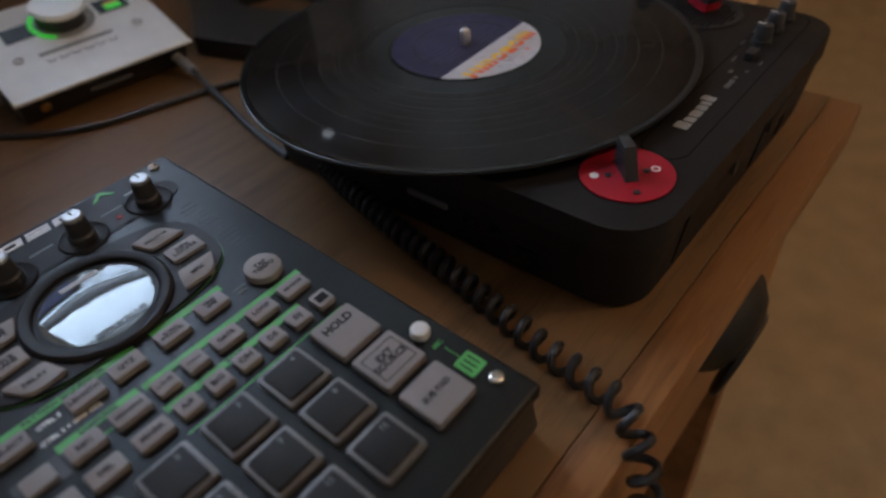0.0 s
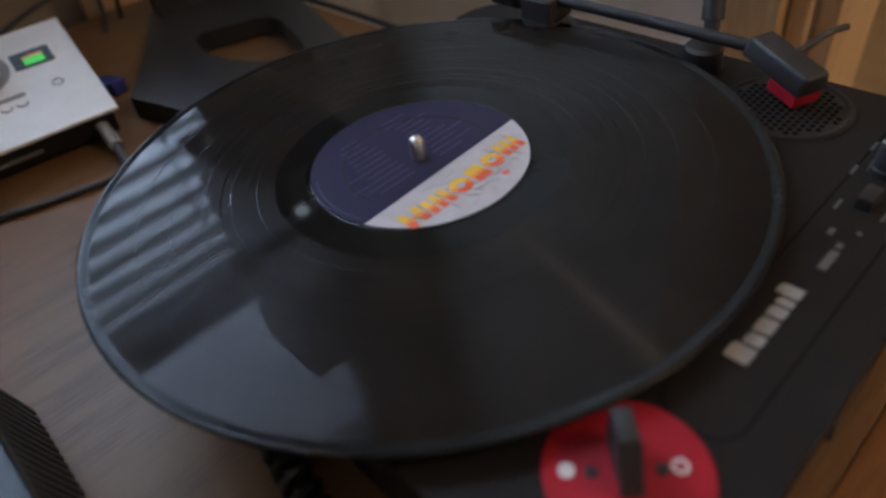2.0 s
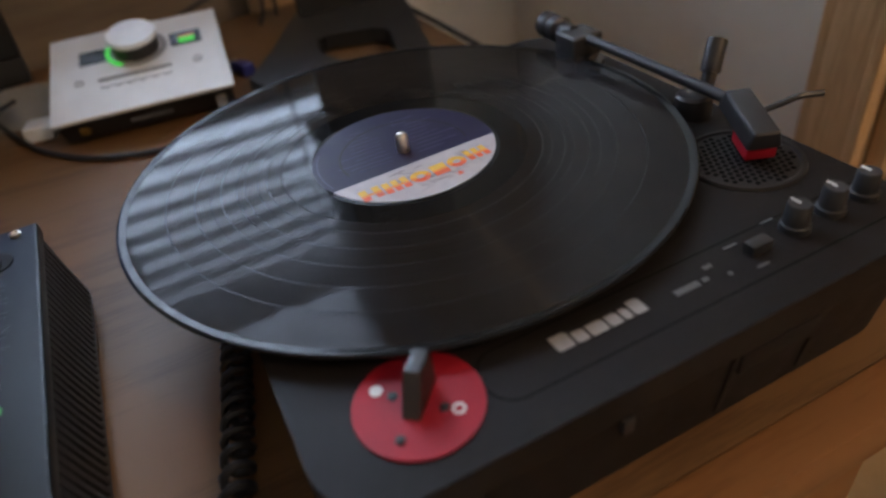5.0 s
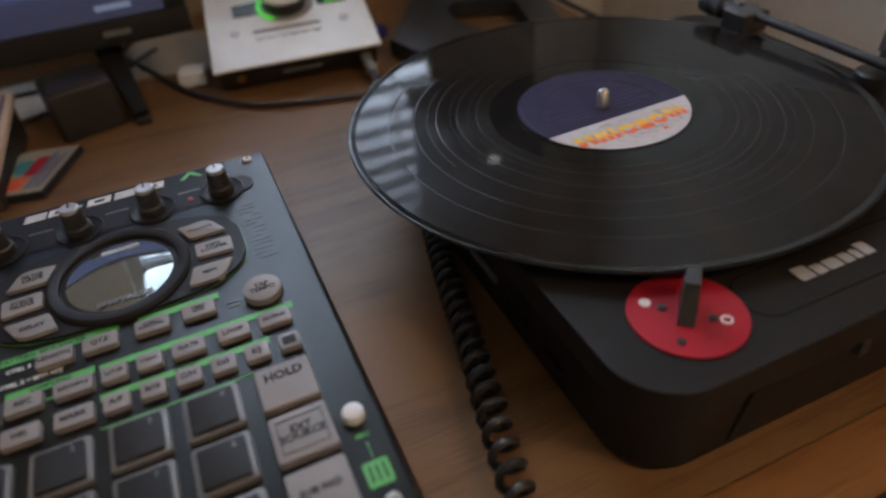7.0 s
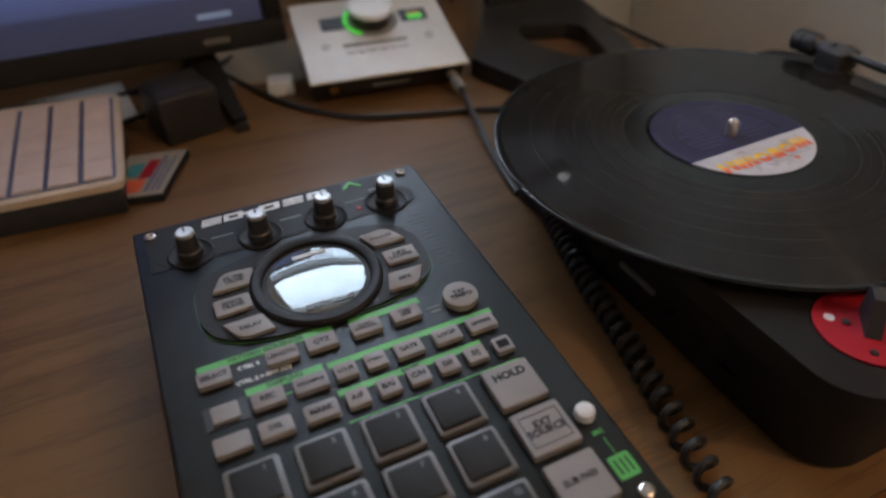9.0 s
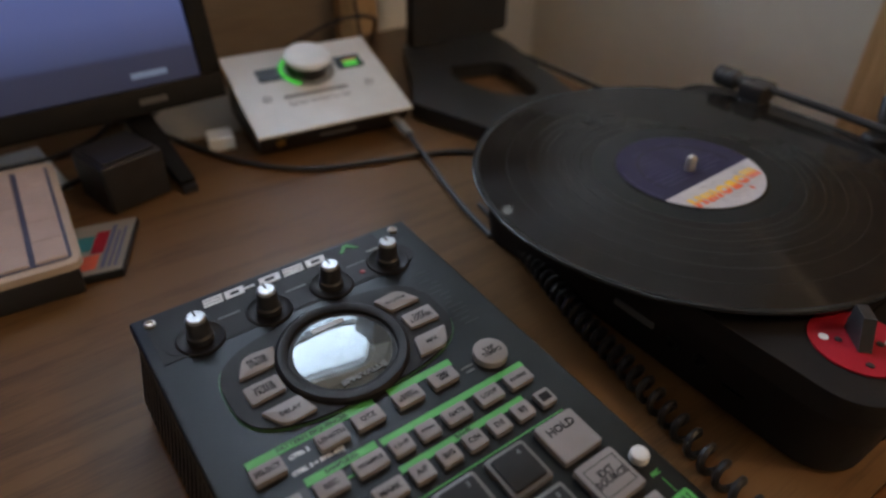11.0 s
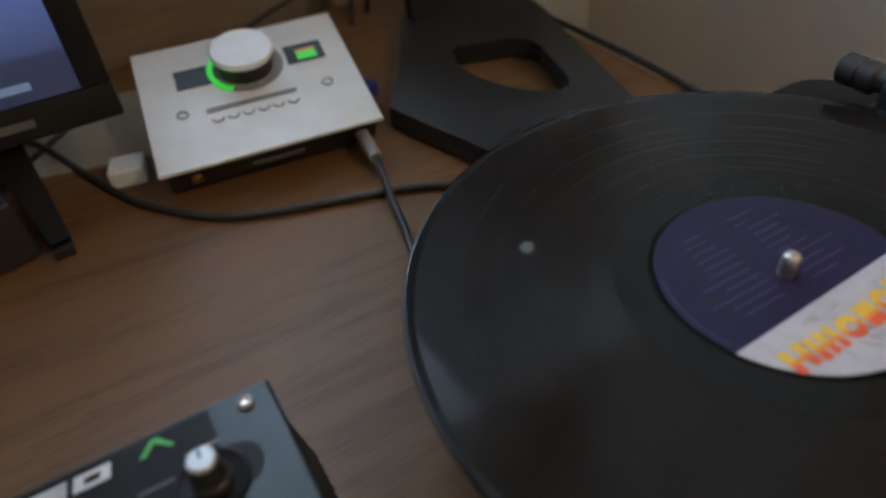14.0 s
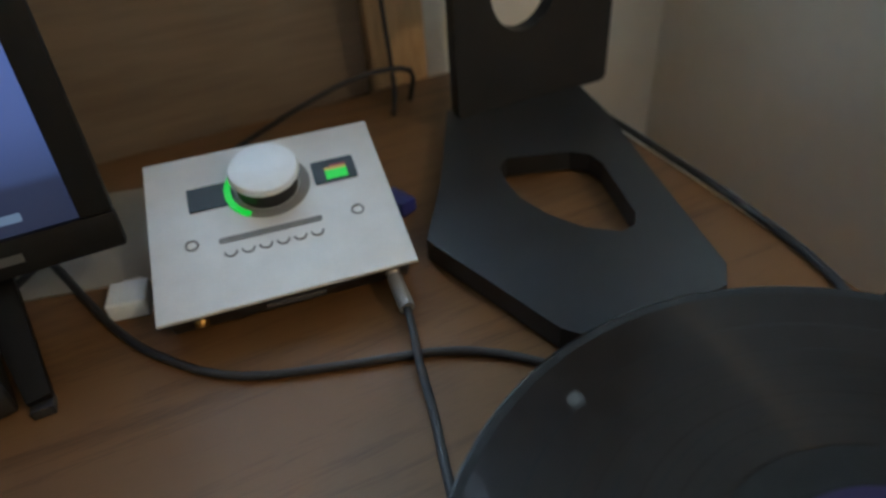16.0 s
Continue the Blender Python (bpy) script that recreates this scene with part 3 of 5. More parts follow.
    for x0, y0, w, h in ((0.044, -0.161, 0.012, 0.003), (0.058, -0.1605, 0.003, 0.0022), (0.0635, -0.155, 0.004, 0.002), (0.069, -0.163, 0.0018, 0.0018), (0.079, -0.150, 0.007, 0.0012), (0.081, -0.166, 0.006, 0.0012),
                         (0.104, -0.146, 0.007, 0.0012), (0.125, -0.146, 0.007, 0.0012), (0.147, -0.146, 0.007, 0.0012)):
        part("print_bar", box(x0, y0, TZ + 0.0001, x0 + w, y0 + h, TZ + 0.0004), M_GREYPRINT, t, smooth=False)
    # level black outline paints the dark of a groove round the field
    part("groove_shade_line", prism(rounded(-0.0420, -0.1715, 0.1665, -0.1450, 0.011, 8), TZ - 0.001, TZ + 0.00003, hole=rounded(-0.0412, -0.1707, 0.1657, -0.1458, 0.0102, 8)), M_RECESSDARK, t, "fine groove round the control field", False)
    part("control_field", prism(rounded(-0.0412, -0.1707, 0.1657, -0.1458, 0.0102, 8), TZ - 0.001, TZ + 0.00006), M_BODY, t, "smooth black control field")
    part("slide_switch", box(0.0835, -0.1605, TZ, 0.0945, -0.1545, TZ + 0.0055, 0.001), M_BLACK, t)
    for x in (0.1125, 0.1338, 0.1545):
        k = part("control_knob", lathe([(0, TZ), (0.0064, TZ), (0.0062, TZ + 0.003), (0.0054, TZ + 0.0035), (0.0050, TZ + 0.0122), (0.0045, TZ + 0.0130), (0, TZ + 0.0130)], 24, (x, -0.1555, 0)), M_RUBBER, t)
        part("pointer_line", box(x - 0.0006, -0.1555, TZ + 0.0128, x + 0.0006, -0.1508, TZ + 0.0134), M_WHITE, k, "white pointer line", False)
    # speaker grille
    g = part("speaker_grille", lathe([(0, TZ + 0.0006), (0.0255, TZ + 0.0006), (0.0268, TZ + 0.0016), (0.0285, TZ + 0.0016), (0.0292, TZ)], 64, (0.1385, -0.103, 0)), M_GRILLE, t)
    # proud black discs take the place of the dark inside the holes
    bm = bmesh.new()
    for i in range(-6, 7):
        for j in range(-7, 8):
            x, y = i * 0.0038 + (j % 2) * 0.0019, j * 0.0033
            if math.hypot(x, y) < 0.0235:
                drum(0.1385 + x, -0.103 + y, TZ + 0.0003, TZ + 0.00085, 0.00130, 8, bm=bm)
    tagged(part("hole_shade_discs", bm, M_RECESSDARK, g, "rows of round holes", False), kind="stuff")
    # tone arm
    arm = part("tonearm", tube(smooth_path([(0.1490, 0.052, 0.8305), (0.1510, 0.0, 0.8300), (0.1530, -0.050, 0.8287), (0.1545, -0.083, 0.8277)], 0.008), 0.0032, 14), M_BLACK, t, "thin straight black tone arm")
    bm = lathe([(0, -0.012), (0.0072, -0.012), (0.0086, -0.0105), (0.0086, -0.002), (0.0078, -0.0012), (0.0078, 0.0), (0.0086, 0.0008), (0.0086, 0.0075), (0.0060, 0.0095), (0.0060, 0.022), (0, 0.022)], 28)
    bmesh.ops.transform(bm, matrix=Matrix.Translation((0.1488, 0.074, 0.8290)) @ Matrix.Rotation(radians(90), 4, "X") @ Matrix.Rotation(radians(180), 4, "X") @ Matrix.Scale(-1, 4, (0, 0, 1)), verts=bm.verts)
    part("counterweight", bm, M_BLACK, arm, "ribbed round black counterweight")
    part("arm_base", lathe([(0, TZ), (0.0190, TZ), (0.0180, TZ + 0.005), (0.0140, TZ + 0.0065), (0.0130, TZ + 0.010), (0, TZ + 0.010)], 40, (0.1475, 0.047, 0)), M_BLACK, t)
    part("arm_yoke", box(0.1375, 0.036, TZ + 0.008, 0.1605, 0.058, 0.8335, 0.003, 3), M_BLACK, arm)
    part("arm_rest", lathe([(0, TZ), (0.0105, TZ), (0.0100, TZ + 0.011), (0.0085, TZ + 0.0125), (0, TZ + 0.0125)], 24, (0.1545, -0.0515, 0)), M_BLACK, t)
    bm = tube([(0.163, -0.050, TZ + 0.008), (0.1665, -0.0485, 0.8255), (0.1690, -0.0470, 0.8305)], 0.0040, 10)
    tube([(0.1685, -0.0473, 0.8297), (0.1740, -0.0440, 0.8410), (0.1765, -0.0425, 0.8440)], 0.0056, 12, bm)
    part("rest_clip", bm, M_BLACK, t, "upright black arm clip")
    head = box(-0.0085, -0.033, -0.005, 0.0085, 0.006, 0.005, 0.0022, 3)
    for v in head.verts:
        if v.co.z > 0:
            v.co.x *= 0.8
    bmesh.ops.transform(head, matrix=pose(0.1535, -0.083, 0.8290, 9, 0, -24), verts=head.verts)
    head = part("headshell", head, M_BLACK, arm, "boxy black headshell")
    bm = box(-0.0075, -0.032, -0.0115, 0.0075, -0.014, -0.0052, 0.0012)
    bmesh.ops.transform(bm, matrix=pose(0.1535, -0.083, 0.8290, 9, 0, -24), verts=bm.verts)
    part("stylus", bm, M_RED, head, "bright red stylus holder")
    part("finger_lift", tube(smooth_path([(0.155, -0.096, 0.829), (0.164, -0.100, 0.8320), (0.171, -0.103, 0.8345), (0.182, -0.107, 0.8340)], 0.003), 0.0017, 8), M_BLACK, head, "curved finger lift")
    return t


turntable()

RZ = 0.8192


def record():
    t = thing("vinyl_record", "black vinyl record with a purple and white label", "record", pose(0, 0, RZ))
    part("grooved_disc", lathe([(0.0495, -0.0020), (0.1458, -0.0021), (0.1458, -0.0003), (0.1100, -0.0003), (0.0676, -0.0003), (0.0670, -0.0003), (0.0665, -0.00045)], 192), M_VINYL, t)
    part("rim", lathe([(0.1459, -0.0021), (0.1485, -0.0022), (0.1500, -0.0017), (0.1506, -0.0008), (0.1504, -0.0001), (0.1497, 0.0003), (0.1489, 0.0003), (0.1480, 0.00005), (0.1459, -0.0003)], 192), M_RIM, t, "raised glossy outer bead")
    part("run_out_ring", lathe([(0.0666, -0.00045), (0.0660, -0.00045), (0.0526, -0.00045), (0.0520, -0.00045), (0.0500, 0.0)], 128), M_DEAD, t, "smooth run-out area round the label")
    for r in (0.0745, 0.0860, 0.0985, 0.1120, 0.1265):
        part("track_gap", lathe([(r - 0.0004, -0.00031), (r - 0.00018, -0.00024), (r + 0.00018, -0.00024), (r + 0.0004, -0.00031)], 160), M_GAP, t, "shiny gap between two tracks")
    # label: the chord runs a little askew of the deck
    a0, a1 = -2.79, -0.278
    R = 0.0498

    def segment(s, e, name, mat, label):
        bm = bmesh.new()
        ring = [bm.verts.new((R * math.cos(s + (e - s) * i / 60), R * math.sin(s + (e - s) * i / 60), 0.0003)) for i in range(61)]
        low = [bm.verts.new((v.co.x, v.co.y, -0.0006)) for v in ring]
        bm.faces.new(ring)
        for i in range(61):
            j = (i + 1) % 61
            bm.faces.new((ring[i], low[i], low[j], ring[j]))
        return part(name, bm, mat, t, label)

    lower = segment(a0, a1, "label_lower", M_LABELW, "white lower part of the paper label")
    upper = segment(a1, a0 + 2 * math.pi, "label_upper", M_PURPLE, "deep purple upper part of the paper label")
    p0, p1 = Vector((R * math.cos(a0), R * math.sin(a0))), Vector((R * math.cos(a1), R * math.sin(a1)))
    ang = math.atan2(p1.y - p0.y, p1.x - p0.x)
    cm = Matrix.Translation((*((p0 + p1) / 2), 0.0004)) @ Matrix.Rotation(ang + math.pi, 4, "Z")
    # title shapes in three bands of colour, read from the far side
    def banded(x, w, shape, drop):
        """Plain shapes w wide whose colour runs from yellow by the chord to red."""
        y0, y1 = 0.0098 - drop, 0.0204 - drop
        cells = {0: [], 1: [], 2: []}
        bands = ((0.0, 0.46, 0), (0.46, 0.64, 1), (0.64, 1.0, 2))
        if shape == "ring":
            k = 28
            for i in range(k):
                t0, t1 = 2 * math.pi * i / k, 2 * math.pi * (i + 1) / k
                quad = [(x + w / 2 + w / 2 * f * math.cos(q), (y0 + y1) / 2 + (y1 - y0) / 2 * g * math.sin(q)) for f, g, q in ((0.40, 0.34, t0), (1, 1, t0), (1, 1, t1), (0.40, 0.34, t1))]
                mid = (sum(q[1] for q in quad) / 4 - y0) / (y1 - y0)
                cells[0 if mid < 0.46 else 1 if mid < 0.64 else 2].append(quad)
        else:
            bars = {"two": ((0.0, 0.36), (0.64, 1.0)), "three": ((0.0, 0.27), (0.37, 0.63), (0.73, 1.0)), "one": ((0.0, 1.0),)}[shape]
            for lo, hi, col in bands:
                for p, q in bars:
                    cells[col].append([(x + w * p, y0 + (y1 - y0) * lo), (x + w * q, y0 + (y1 - y0) * lo), (x + w * q, y0 + (y1 - y0) * hi), (x + w * p, y0 + (y1 - y0) * hi)])
                if len(bars) > 1 and col == 1:
                    cells[col].append([(x + w * 0.25, y0 + (y1 - y0) * lo), (x + w * 0.75, y0 + (y1 - y0) * lo), (x + w * 0.75, y0 + (y1 - y0) * hi), (x + w * 0.25, y0 + (y1 - y0) * hi)])
        return cells

    x = -0.0352
    for w, shape, drop in ((0.0125, "three", 0.0022), (0.0105, "ring", 0.0010), (0.0085, "one", 0.0), (0.0110, "ring", 0.0), (0.0135, "three", 0.0003), (0.0110, "two", 0.0012)):
        for col, quads in banded(x, w, shape, drop).items():
            if shape == "ring":
                mid = x + w / 2
                groups = [[q for q in quads if sum(p[0] for p in q) / 4 < mid], [q for q in quads if sum(p[0] for p in q) / 4 >= mid]]
            else:
                groups = [[q] for q in quads]
            for i, group in enumerate(groups):
                lift = 0.00014 if shape != "ring" and i == len(groups) - 1 else 0.0001
                bm = bmesh.new()
                for quad in group:
                    bm.faces.new([bm.verts.new((*q, lift)) for q in quad])
                bmesh.ops.remove_doubles(bm, verts=bm.verts[:], dist=1e-6)
                bmesh.ops.transform(bm, matrix=cm, verts=bm.verts)
                part("title_shape", bm, (M_YELLOW, M_AMBER, M_ORANGE)[col], lower, ("yellow", "amber", "red")[col] + " piece of a printed title shape", False)
        x += w + 0.0012
    star = bmesh.new()
    vs = [star.verts.new((0.0138 + (0.0028 if i % 2 == 0 else 0.0011) * math.sin(i * math.pi / 5), -0.0400 + (0.0028 if i % 2 == 0 else 0.0011) * math.cos(i * math.pi / 5), 0.0005)) for i in range(10)]
    star.faces.new(vs)
    part("star", star, M_ORANGE, lower, "small red star", False)
    rnd = random.Random(4)
    for i in range(70):
        x = rnd.uniform(-0.034, 0.034)
        y = rnd.uniform(-0.0445, -0.021)
        pts = [(x + rnd.uniform(-0.006, 0.006), y + k * 0.0018 + rnd.uniform(-0.002, 0.002), 0.00035) for k in range(3)]
        if max(math.hypot(p[0], p[1]) for p in pts) < 0.047 and all(p[1] < -0.019 for p in pts):
            part("map_line", tube(smooth_path(pts, 0.002), 0.00018, 4), M_MAP, lower, smooth=False)
    for i in range(11):
        y = 0.035 - i * 0.0042
        half = math.sqrt(max(0, 0.043 ** 2 - y * y))
        for s in (-1, 1):
            w = rnd.uniform(0.35, 0.8) * (half - 0.006)
            x0 = s * (0.006 + rnd.uniform(0, 0.004))
            if w > 0.004:
                bm = box(min(x0, x0 + s * w), y, 0.0003, max(x0, x0 + s * w), y + 0.00042, 0.00040)
                part("print_bar", bm, M_LTEXT, upper, "faint line of small print", False)
    part("print_arc", lathe([(0.0472, 0.0003), (0.0472, 0.00042), (0.0476, 0.00042), (0.0476, 0.0003)], 30, a0=150, a1=197), M_LTEXT, upper, "pale arc of tiny print", False)
    part("inner_ring", lathe([(0.0345, 0.0003), (0.0347, 0.00042), (0.0353, 0.00042), (0.0355, 0.0003)], 60, a0=-12, a1=192), M_PAD, upper, "pressed ring in the label", False)
    return t


record()

# ---------------------------------------------------------------- sampler
SW, SD, SLOPE = 0.1675, 0.258, 0.056


def sampler():
    """Local space: x from the left edge, y up the panel from its front edge; z from the desk."""
    t = thing("sampler", "dark grey sampler with beige buttons and rubber pads", "sampler", pose(-0.3565, 0.073 - SD, DESK, 0, 0, 0.27))
    zf = 0.0460

    def at(u, v, up=0.0):
        """Pose on the sloping panel: u, v in millimetres from its far left corner."""
        y = SD - v / 1000
        return Matrix.Translation((u / 1000, y, zf + y * math.tan(SLOPE))) @ Matrix.Rotation(SLOPE, 4, "X") @ Matrix.Translation((0, 0, up))

    def put(name, bm, mat, u, v, parent=None, label="", up=0.0, smooth=True):
        bmesh.ops.transform(bm, matrix=at(u, v, up), verts=bm.verts)
        return part(name, bm, mat, parent or t, label, smooth)

    def words(text, size, u, v, parent, mat=None, up=0.0, spin=0.0, stretch=1.0):
        return lettering("lettering", text, size, mat or M_KEYINK, parent, at(u, v, up) @ Matrix.Rotation(radians(spin), 4, "Z"), stretch=stretch)

    # case: side profile drawn out across the width
    def profile_solid(pts, x0, x1):
        bm = bmesh.new()
        a = [bm.verts.new((x0, y, z)) for y, z in pts]
        b = [bm.verts.new((x1, y, z)) for y, z in pts]
        bm.faces.new(a)
        bm.faces.new(b[::-1])
        for i in range(len(pts)):
            j = (i + 1) % len(pts)
            bm.faces.new((a[i], b[i], b[j], a[j]))
        return bm

    top = lambda y: zf + y * math.tan(SLOPE)
    bm = profile_solid([(0.004, 0.006), (SD - 0.004, 0.006), (SD - 0.002, top(SD) - 0.008), (0.003, top(0) - 0.008)], 0.0015, SW - 0.0015)
    for v in bm.verts:
        if v.co.z < 0.01:
            v.co.x += 0.0075 if v.co.x > 0.08 else -0.0065
    bevel(bm, bm.edges[:], 0.002, 2)
    part("case", bm, M_CASE, t)
    bm = profile_solid([(0.0, top(0) - 0.0078), (SD, top(SD) - 0.0078), (SD, top(SD)), (0.0, top(0))], 0.0, SW)
    bevel(bm, bm.edges[:], 0.0018, 3)
    part("panel", bm, M_FACE, t, "gunmetal top panel")
    for x, y in ((0.02, 0.02), (SW - 0.02, 0.02), (0.02, SD - 0.02), (SW - 0.02, SD - 0.02)):
        part("rubber_foot", drum(x, y, 0.0, 0.0065, 0.008, 16), M_RUBBER, t)
    # ribbed cooling edge along both sides
    for hi, lo, sgn in ((SW - 0.0012, SW + 0.0055, 1), (0.0012, -0.0048, -1)):
        bm = bmesh.new()
        y = 0.012
        while y < SD - 0.008:
            zt = top(y) - 0.0081
            rib = [bm.verts.new(c) for c in ((hi - sgn * 0.002, y, zt), (hi, y, zt), (lo + sgn * 0.0012, y, 0.012), (lo - sgn * 0.002, y, 0.012))]
            back = [bm.verts.new((v.co.x, v.co.y + 0.0028, v.co.z)) for v in rib]
            bm.faces.new(rib)
            bm.faces.new(back[::-1])
            for k in range(4):
                bm.faces.new((rib[k], back[k], back[(k + 1) % 4], rib[(k + 1) % 4]))
            y += 0.0056
        tagged(part("side_ribbing", bm, M_BLACK, t, "row of small upright ribs", False), kind="stuff")
    # head strip and maker's blocks
    put("head_strip", box(-0.072, -0.0182, 0, 0.066, 0.0182, 0.0003), M_STRIP, 78.0, 20.8, label="black strip with the model mark", smooth=False)
    def slanted(w, h, bars):
        bm = bmesh.new()
        for x0, y0, x1, y1 in bars:
            lean = lambda y: 0.18 * y * h
            prism([(x0 * w - w / 2 + lean(y0), (y0 - 0.5) * h), (x1 * w - w / 2 + lean(y0), (y0 - 0.5) * h), (x1 * w - w / 2 + lean(y1), (y1 - 0.5) * h), (x0 * w - w / 2 + lean(y1), (y1 - 0.5) * h)], 0.0003, 0.0007, bm=bm)
        return bm

    frame_bars = ((0, 0, 1, 0.26), (0, 0.74, 1, 1), (0, 0.26, 0.27, 0.74), (0.73, 0.26, 1, 0.74))
    comb_bars = ((0, 0, 1, 0.24), (0, 0.38, 1, 0.62), (0, 0.76, 1, 1))
    for u, w, bars in ((41.5, 0.0108, comb_bars), (53.5, 0.0108, frame_bars), (62, 0.0060, ((0, 0.38, 1, 0.62),)), (74, 0.0120, frame_bars), (88.2, 0.0122, comb_bars), (102.4, 0.0120, frame_bars)):
        put("model_mark", slanted(w, 0.0060, bars), M_MARK, u, 8.0, label="silver shape of the model mark", smooth=False)
    put("model_letter", prism([(-0.006, -0.003), (-0.0035, -0.003), (0.0, 0.001), (0.0045, -0.003), (0.0065, -0.003), (0.0015, 0.003), (-0.001, 0.003)], 0.0003, 0.0007), M_GREEN, 124, 7.0, label="green slanted model mark", smooth=False)
    # screws
    for u, v in ((9, 7.7), (156.6, 6.9), (159, 242.5), (9, 242.5)):
        s = put("screw", lathe([(0, 0.0), (0.0030, 0.0), (0.0030, 0.0012), (0.0018, 0.0018), (0.0011, 0.0008), (0, 0.0008)], 16), M_STEEL, u, v, label="small steel screw")
    # knob strip, wells and knobs
    put("knob_strip", prism(rounded(-0.073, -0.0085, 0.073, 0.0085, 0.008), 0, 0.0005), M_STRIP, 82.5, 29, label="dark recessed strip under the knobs")
    for u in (27, 64, 101, 138):
        put("knob_well", lathe([(0.0072, 0.0006), (0.0105, 0.0008), (0.0114, 0.0014), (0.0120, 0.0012), (0.0124, 0.0004)], 32), M_STRIP, u, 31, label="dark ring round a knob")
        k = put("knob", lathe([(0, 0.0005), (0.0066, 0.0005), (0.0066, 0.0040), (0.0056, 0.0050), (0.0052, 0.0130), (0.0050, 0.0136), (0, 0.0136)], 28), M_RUBBER, u, 31, label="tall black control knob")
        put("cap", lathe([(0, 0.0136), (0.0049, 0.0136), (0.0048, 0.0150), (0.0040, 0.0156), (0, 0.0156)], 24), M_CAP, u, 31, k, "silver knob cap")
        put("pointer", box(-0.0005, 0.0, 0.0150, 0.0005, 0.0046, 0.0160), M_BLACK, u, 31, k, smooth=False)
    put("peak_light", drum(0, 0, 0, 0.001, 0.0016, 12, 0.0003), M_LEDRED, 121, 31, label="small red peak light")
    for u in (45, 83, 121):
        put("print_bar", box(-0.006, -0.0006, 0, 0.006, 0.0006, 0.0006), M_GREYPRINT, u, 23.0, smooth=False)
    put("print_bar", box(-0.006, -0.0008, 0, 0.006, 0.0008, 0.0003), M_LOGO, 138, 16.4, smooth=False)
    # wing plate with six effect buttons round the display
    outline = []
    for i in range(64):
        a = 2 * math.pi * i / 64
        c, s = math.cos(a), math.sin(a)
        outline.append((0.0590 * math.copysign(abs(c) ** 0.78, c), 0.0322 * math.copysign(abs(s) ** 0.62, s)))
    put("wing_rim", prism([(x * 1.012, y * 1.02) for x, y in outline], 0, 0.0004), M_GREENDIM, 81.5, 78, label="thin green outline", smooth=False)
    put("wing_plate", prism(outline, 0, 0.0018, 0.0006, 2), M_STRIP, 81.5, 78, label="dark oval plate round the display")
    put("display_bezel", lathe([(0.0268, 0.0010), (0.0272, 0.0034), (0.0285, 0.0042), (0.0318, 0.0042), (0.0332, 0.0030), (0.0335, 0.0006)], 72), M_STRIP, 81.5, 79, label="round black display bezel")
    d = put("display", lathe([(0, 0.0030), (0.012, 0.0028), (0.022, 0.0022), (0.0270, 0.0014)], 72), M_LCD, 81.5, 79, label="mirror-like domed round display")
    put("maker_mark", box(-0.009, -0.0014, 0.0, 0.009, 0.0014, 0.0003), M_LOGO, 83, 60.5, d, "pale block of the maker's mark", up=0.0024, smooth=False)
    words("BPM/VALUE", 0.0042, 82.5, 98.5, d, M_GREYPRINT, 0.0029, stretch=1.15)

    def key(u, v, w, h, text, size=0.0030, parent=None, height=0.0032, label=""):
        b = put("button", prism(rounded(-w / 2000, -h / 2000, w / 2000, h / 2000, 0.0011, 3), 0.0001, height, 0.0007, 2), M_KEY, u, v, parent, label)
        if text:
            words(text, size, u, v, b, up=height + 0.0001)
        return b

    corners = (((-44.5, -23.5), (-28.5, -22.3), (-33.3, -11.2), (-51.2, -11.0)), ((-52.4, -5.0), (-34.8, -5.2), (-34.8, 5.2), (-52.2, 6.2)), ((-50.8, 12.3), (-32.0, 11.8), (-28.3, 23.8), (-44.3, 24.0)))
    for side, texts in ((-1, ("FILTER\nDRIVE", "VOICE\nTRANS", "DELAY")), (1, ("ISOLATOR", "DJFX\nLOOPER", "MFX"))):
        for quad, text in zip(corners, texts):
            cu, cv = sum(q[0] for q in quad) / 4, sum(q[1] for q in quad) / 4
            pts = [(-side * (q[0] - cu) / 1000, -(q[1] - cv) / 1000) for q in quad]
            soft = []
            for i, q in enumerate(pts):
                q, before, after = Vector(q), Vector(pts[i - 1]), Vector(pts[(i + 1) % 4])
                k = 0.0042 if i in (0, 3) and abs(cv) > 8 and (i == 0) == (cv < 0) else 0.0014
                p0, p1 = q + (before - q).normalized() * k, q + (after - q).normalized() * k
                soft += [tuple(p0 * (1 - f) ** 2 + q * 2 * f * (1 - f) + p1 * f * f) for f in (0.0, 0.33, 0.67, 1.0)]
            u, v = 82.5 - side * cu, 81.2 + cv
            b = put("effect_button", prism(soft if side > 0 else soft[::-1], 0.0006, 0.0038, 0.0008, 2), M_KEY, u, v)
            words(text, 0.0026 if text == "ISOLATOR" else 0.0034, u, v, b, up=0.0039)
    b = put("tap_button", drum(0, 0, 0.0001, 0.0040, 0.0088, 40, 0.0008), M_KEY, 141.2, 121.5, label="round beige tap button")
    words("TAP\nTEMPO", 0.0036, 141.2, 121.5, b, up=0.0041)
    # green section bars
    for u0, u1, v, h, text, tu in ((16, 78, 113.2, 4.0, "PATTERN SEQUENCER", 47), (86, 122, 113.6, 4.0, "", 0), (33, 67, 133.8, 4.0, "SAMPLING", 50), (69, 151, 134.6, 3.6, "", 0), (68.5, 137, 151.0, 3.6, "BANK", 102)):
        g = put("section_bar", box(-(u1 - u0) / 2000, -h / 2000, 0, (u1 - u0) / 2000, h / 2000, 0.0003), M_GREEN, (u0 + u1) / 2, v, label="green printed section bar", smooth=False)
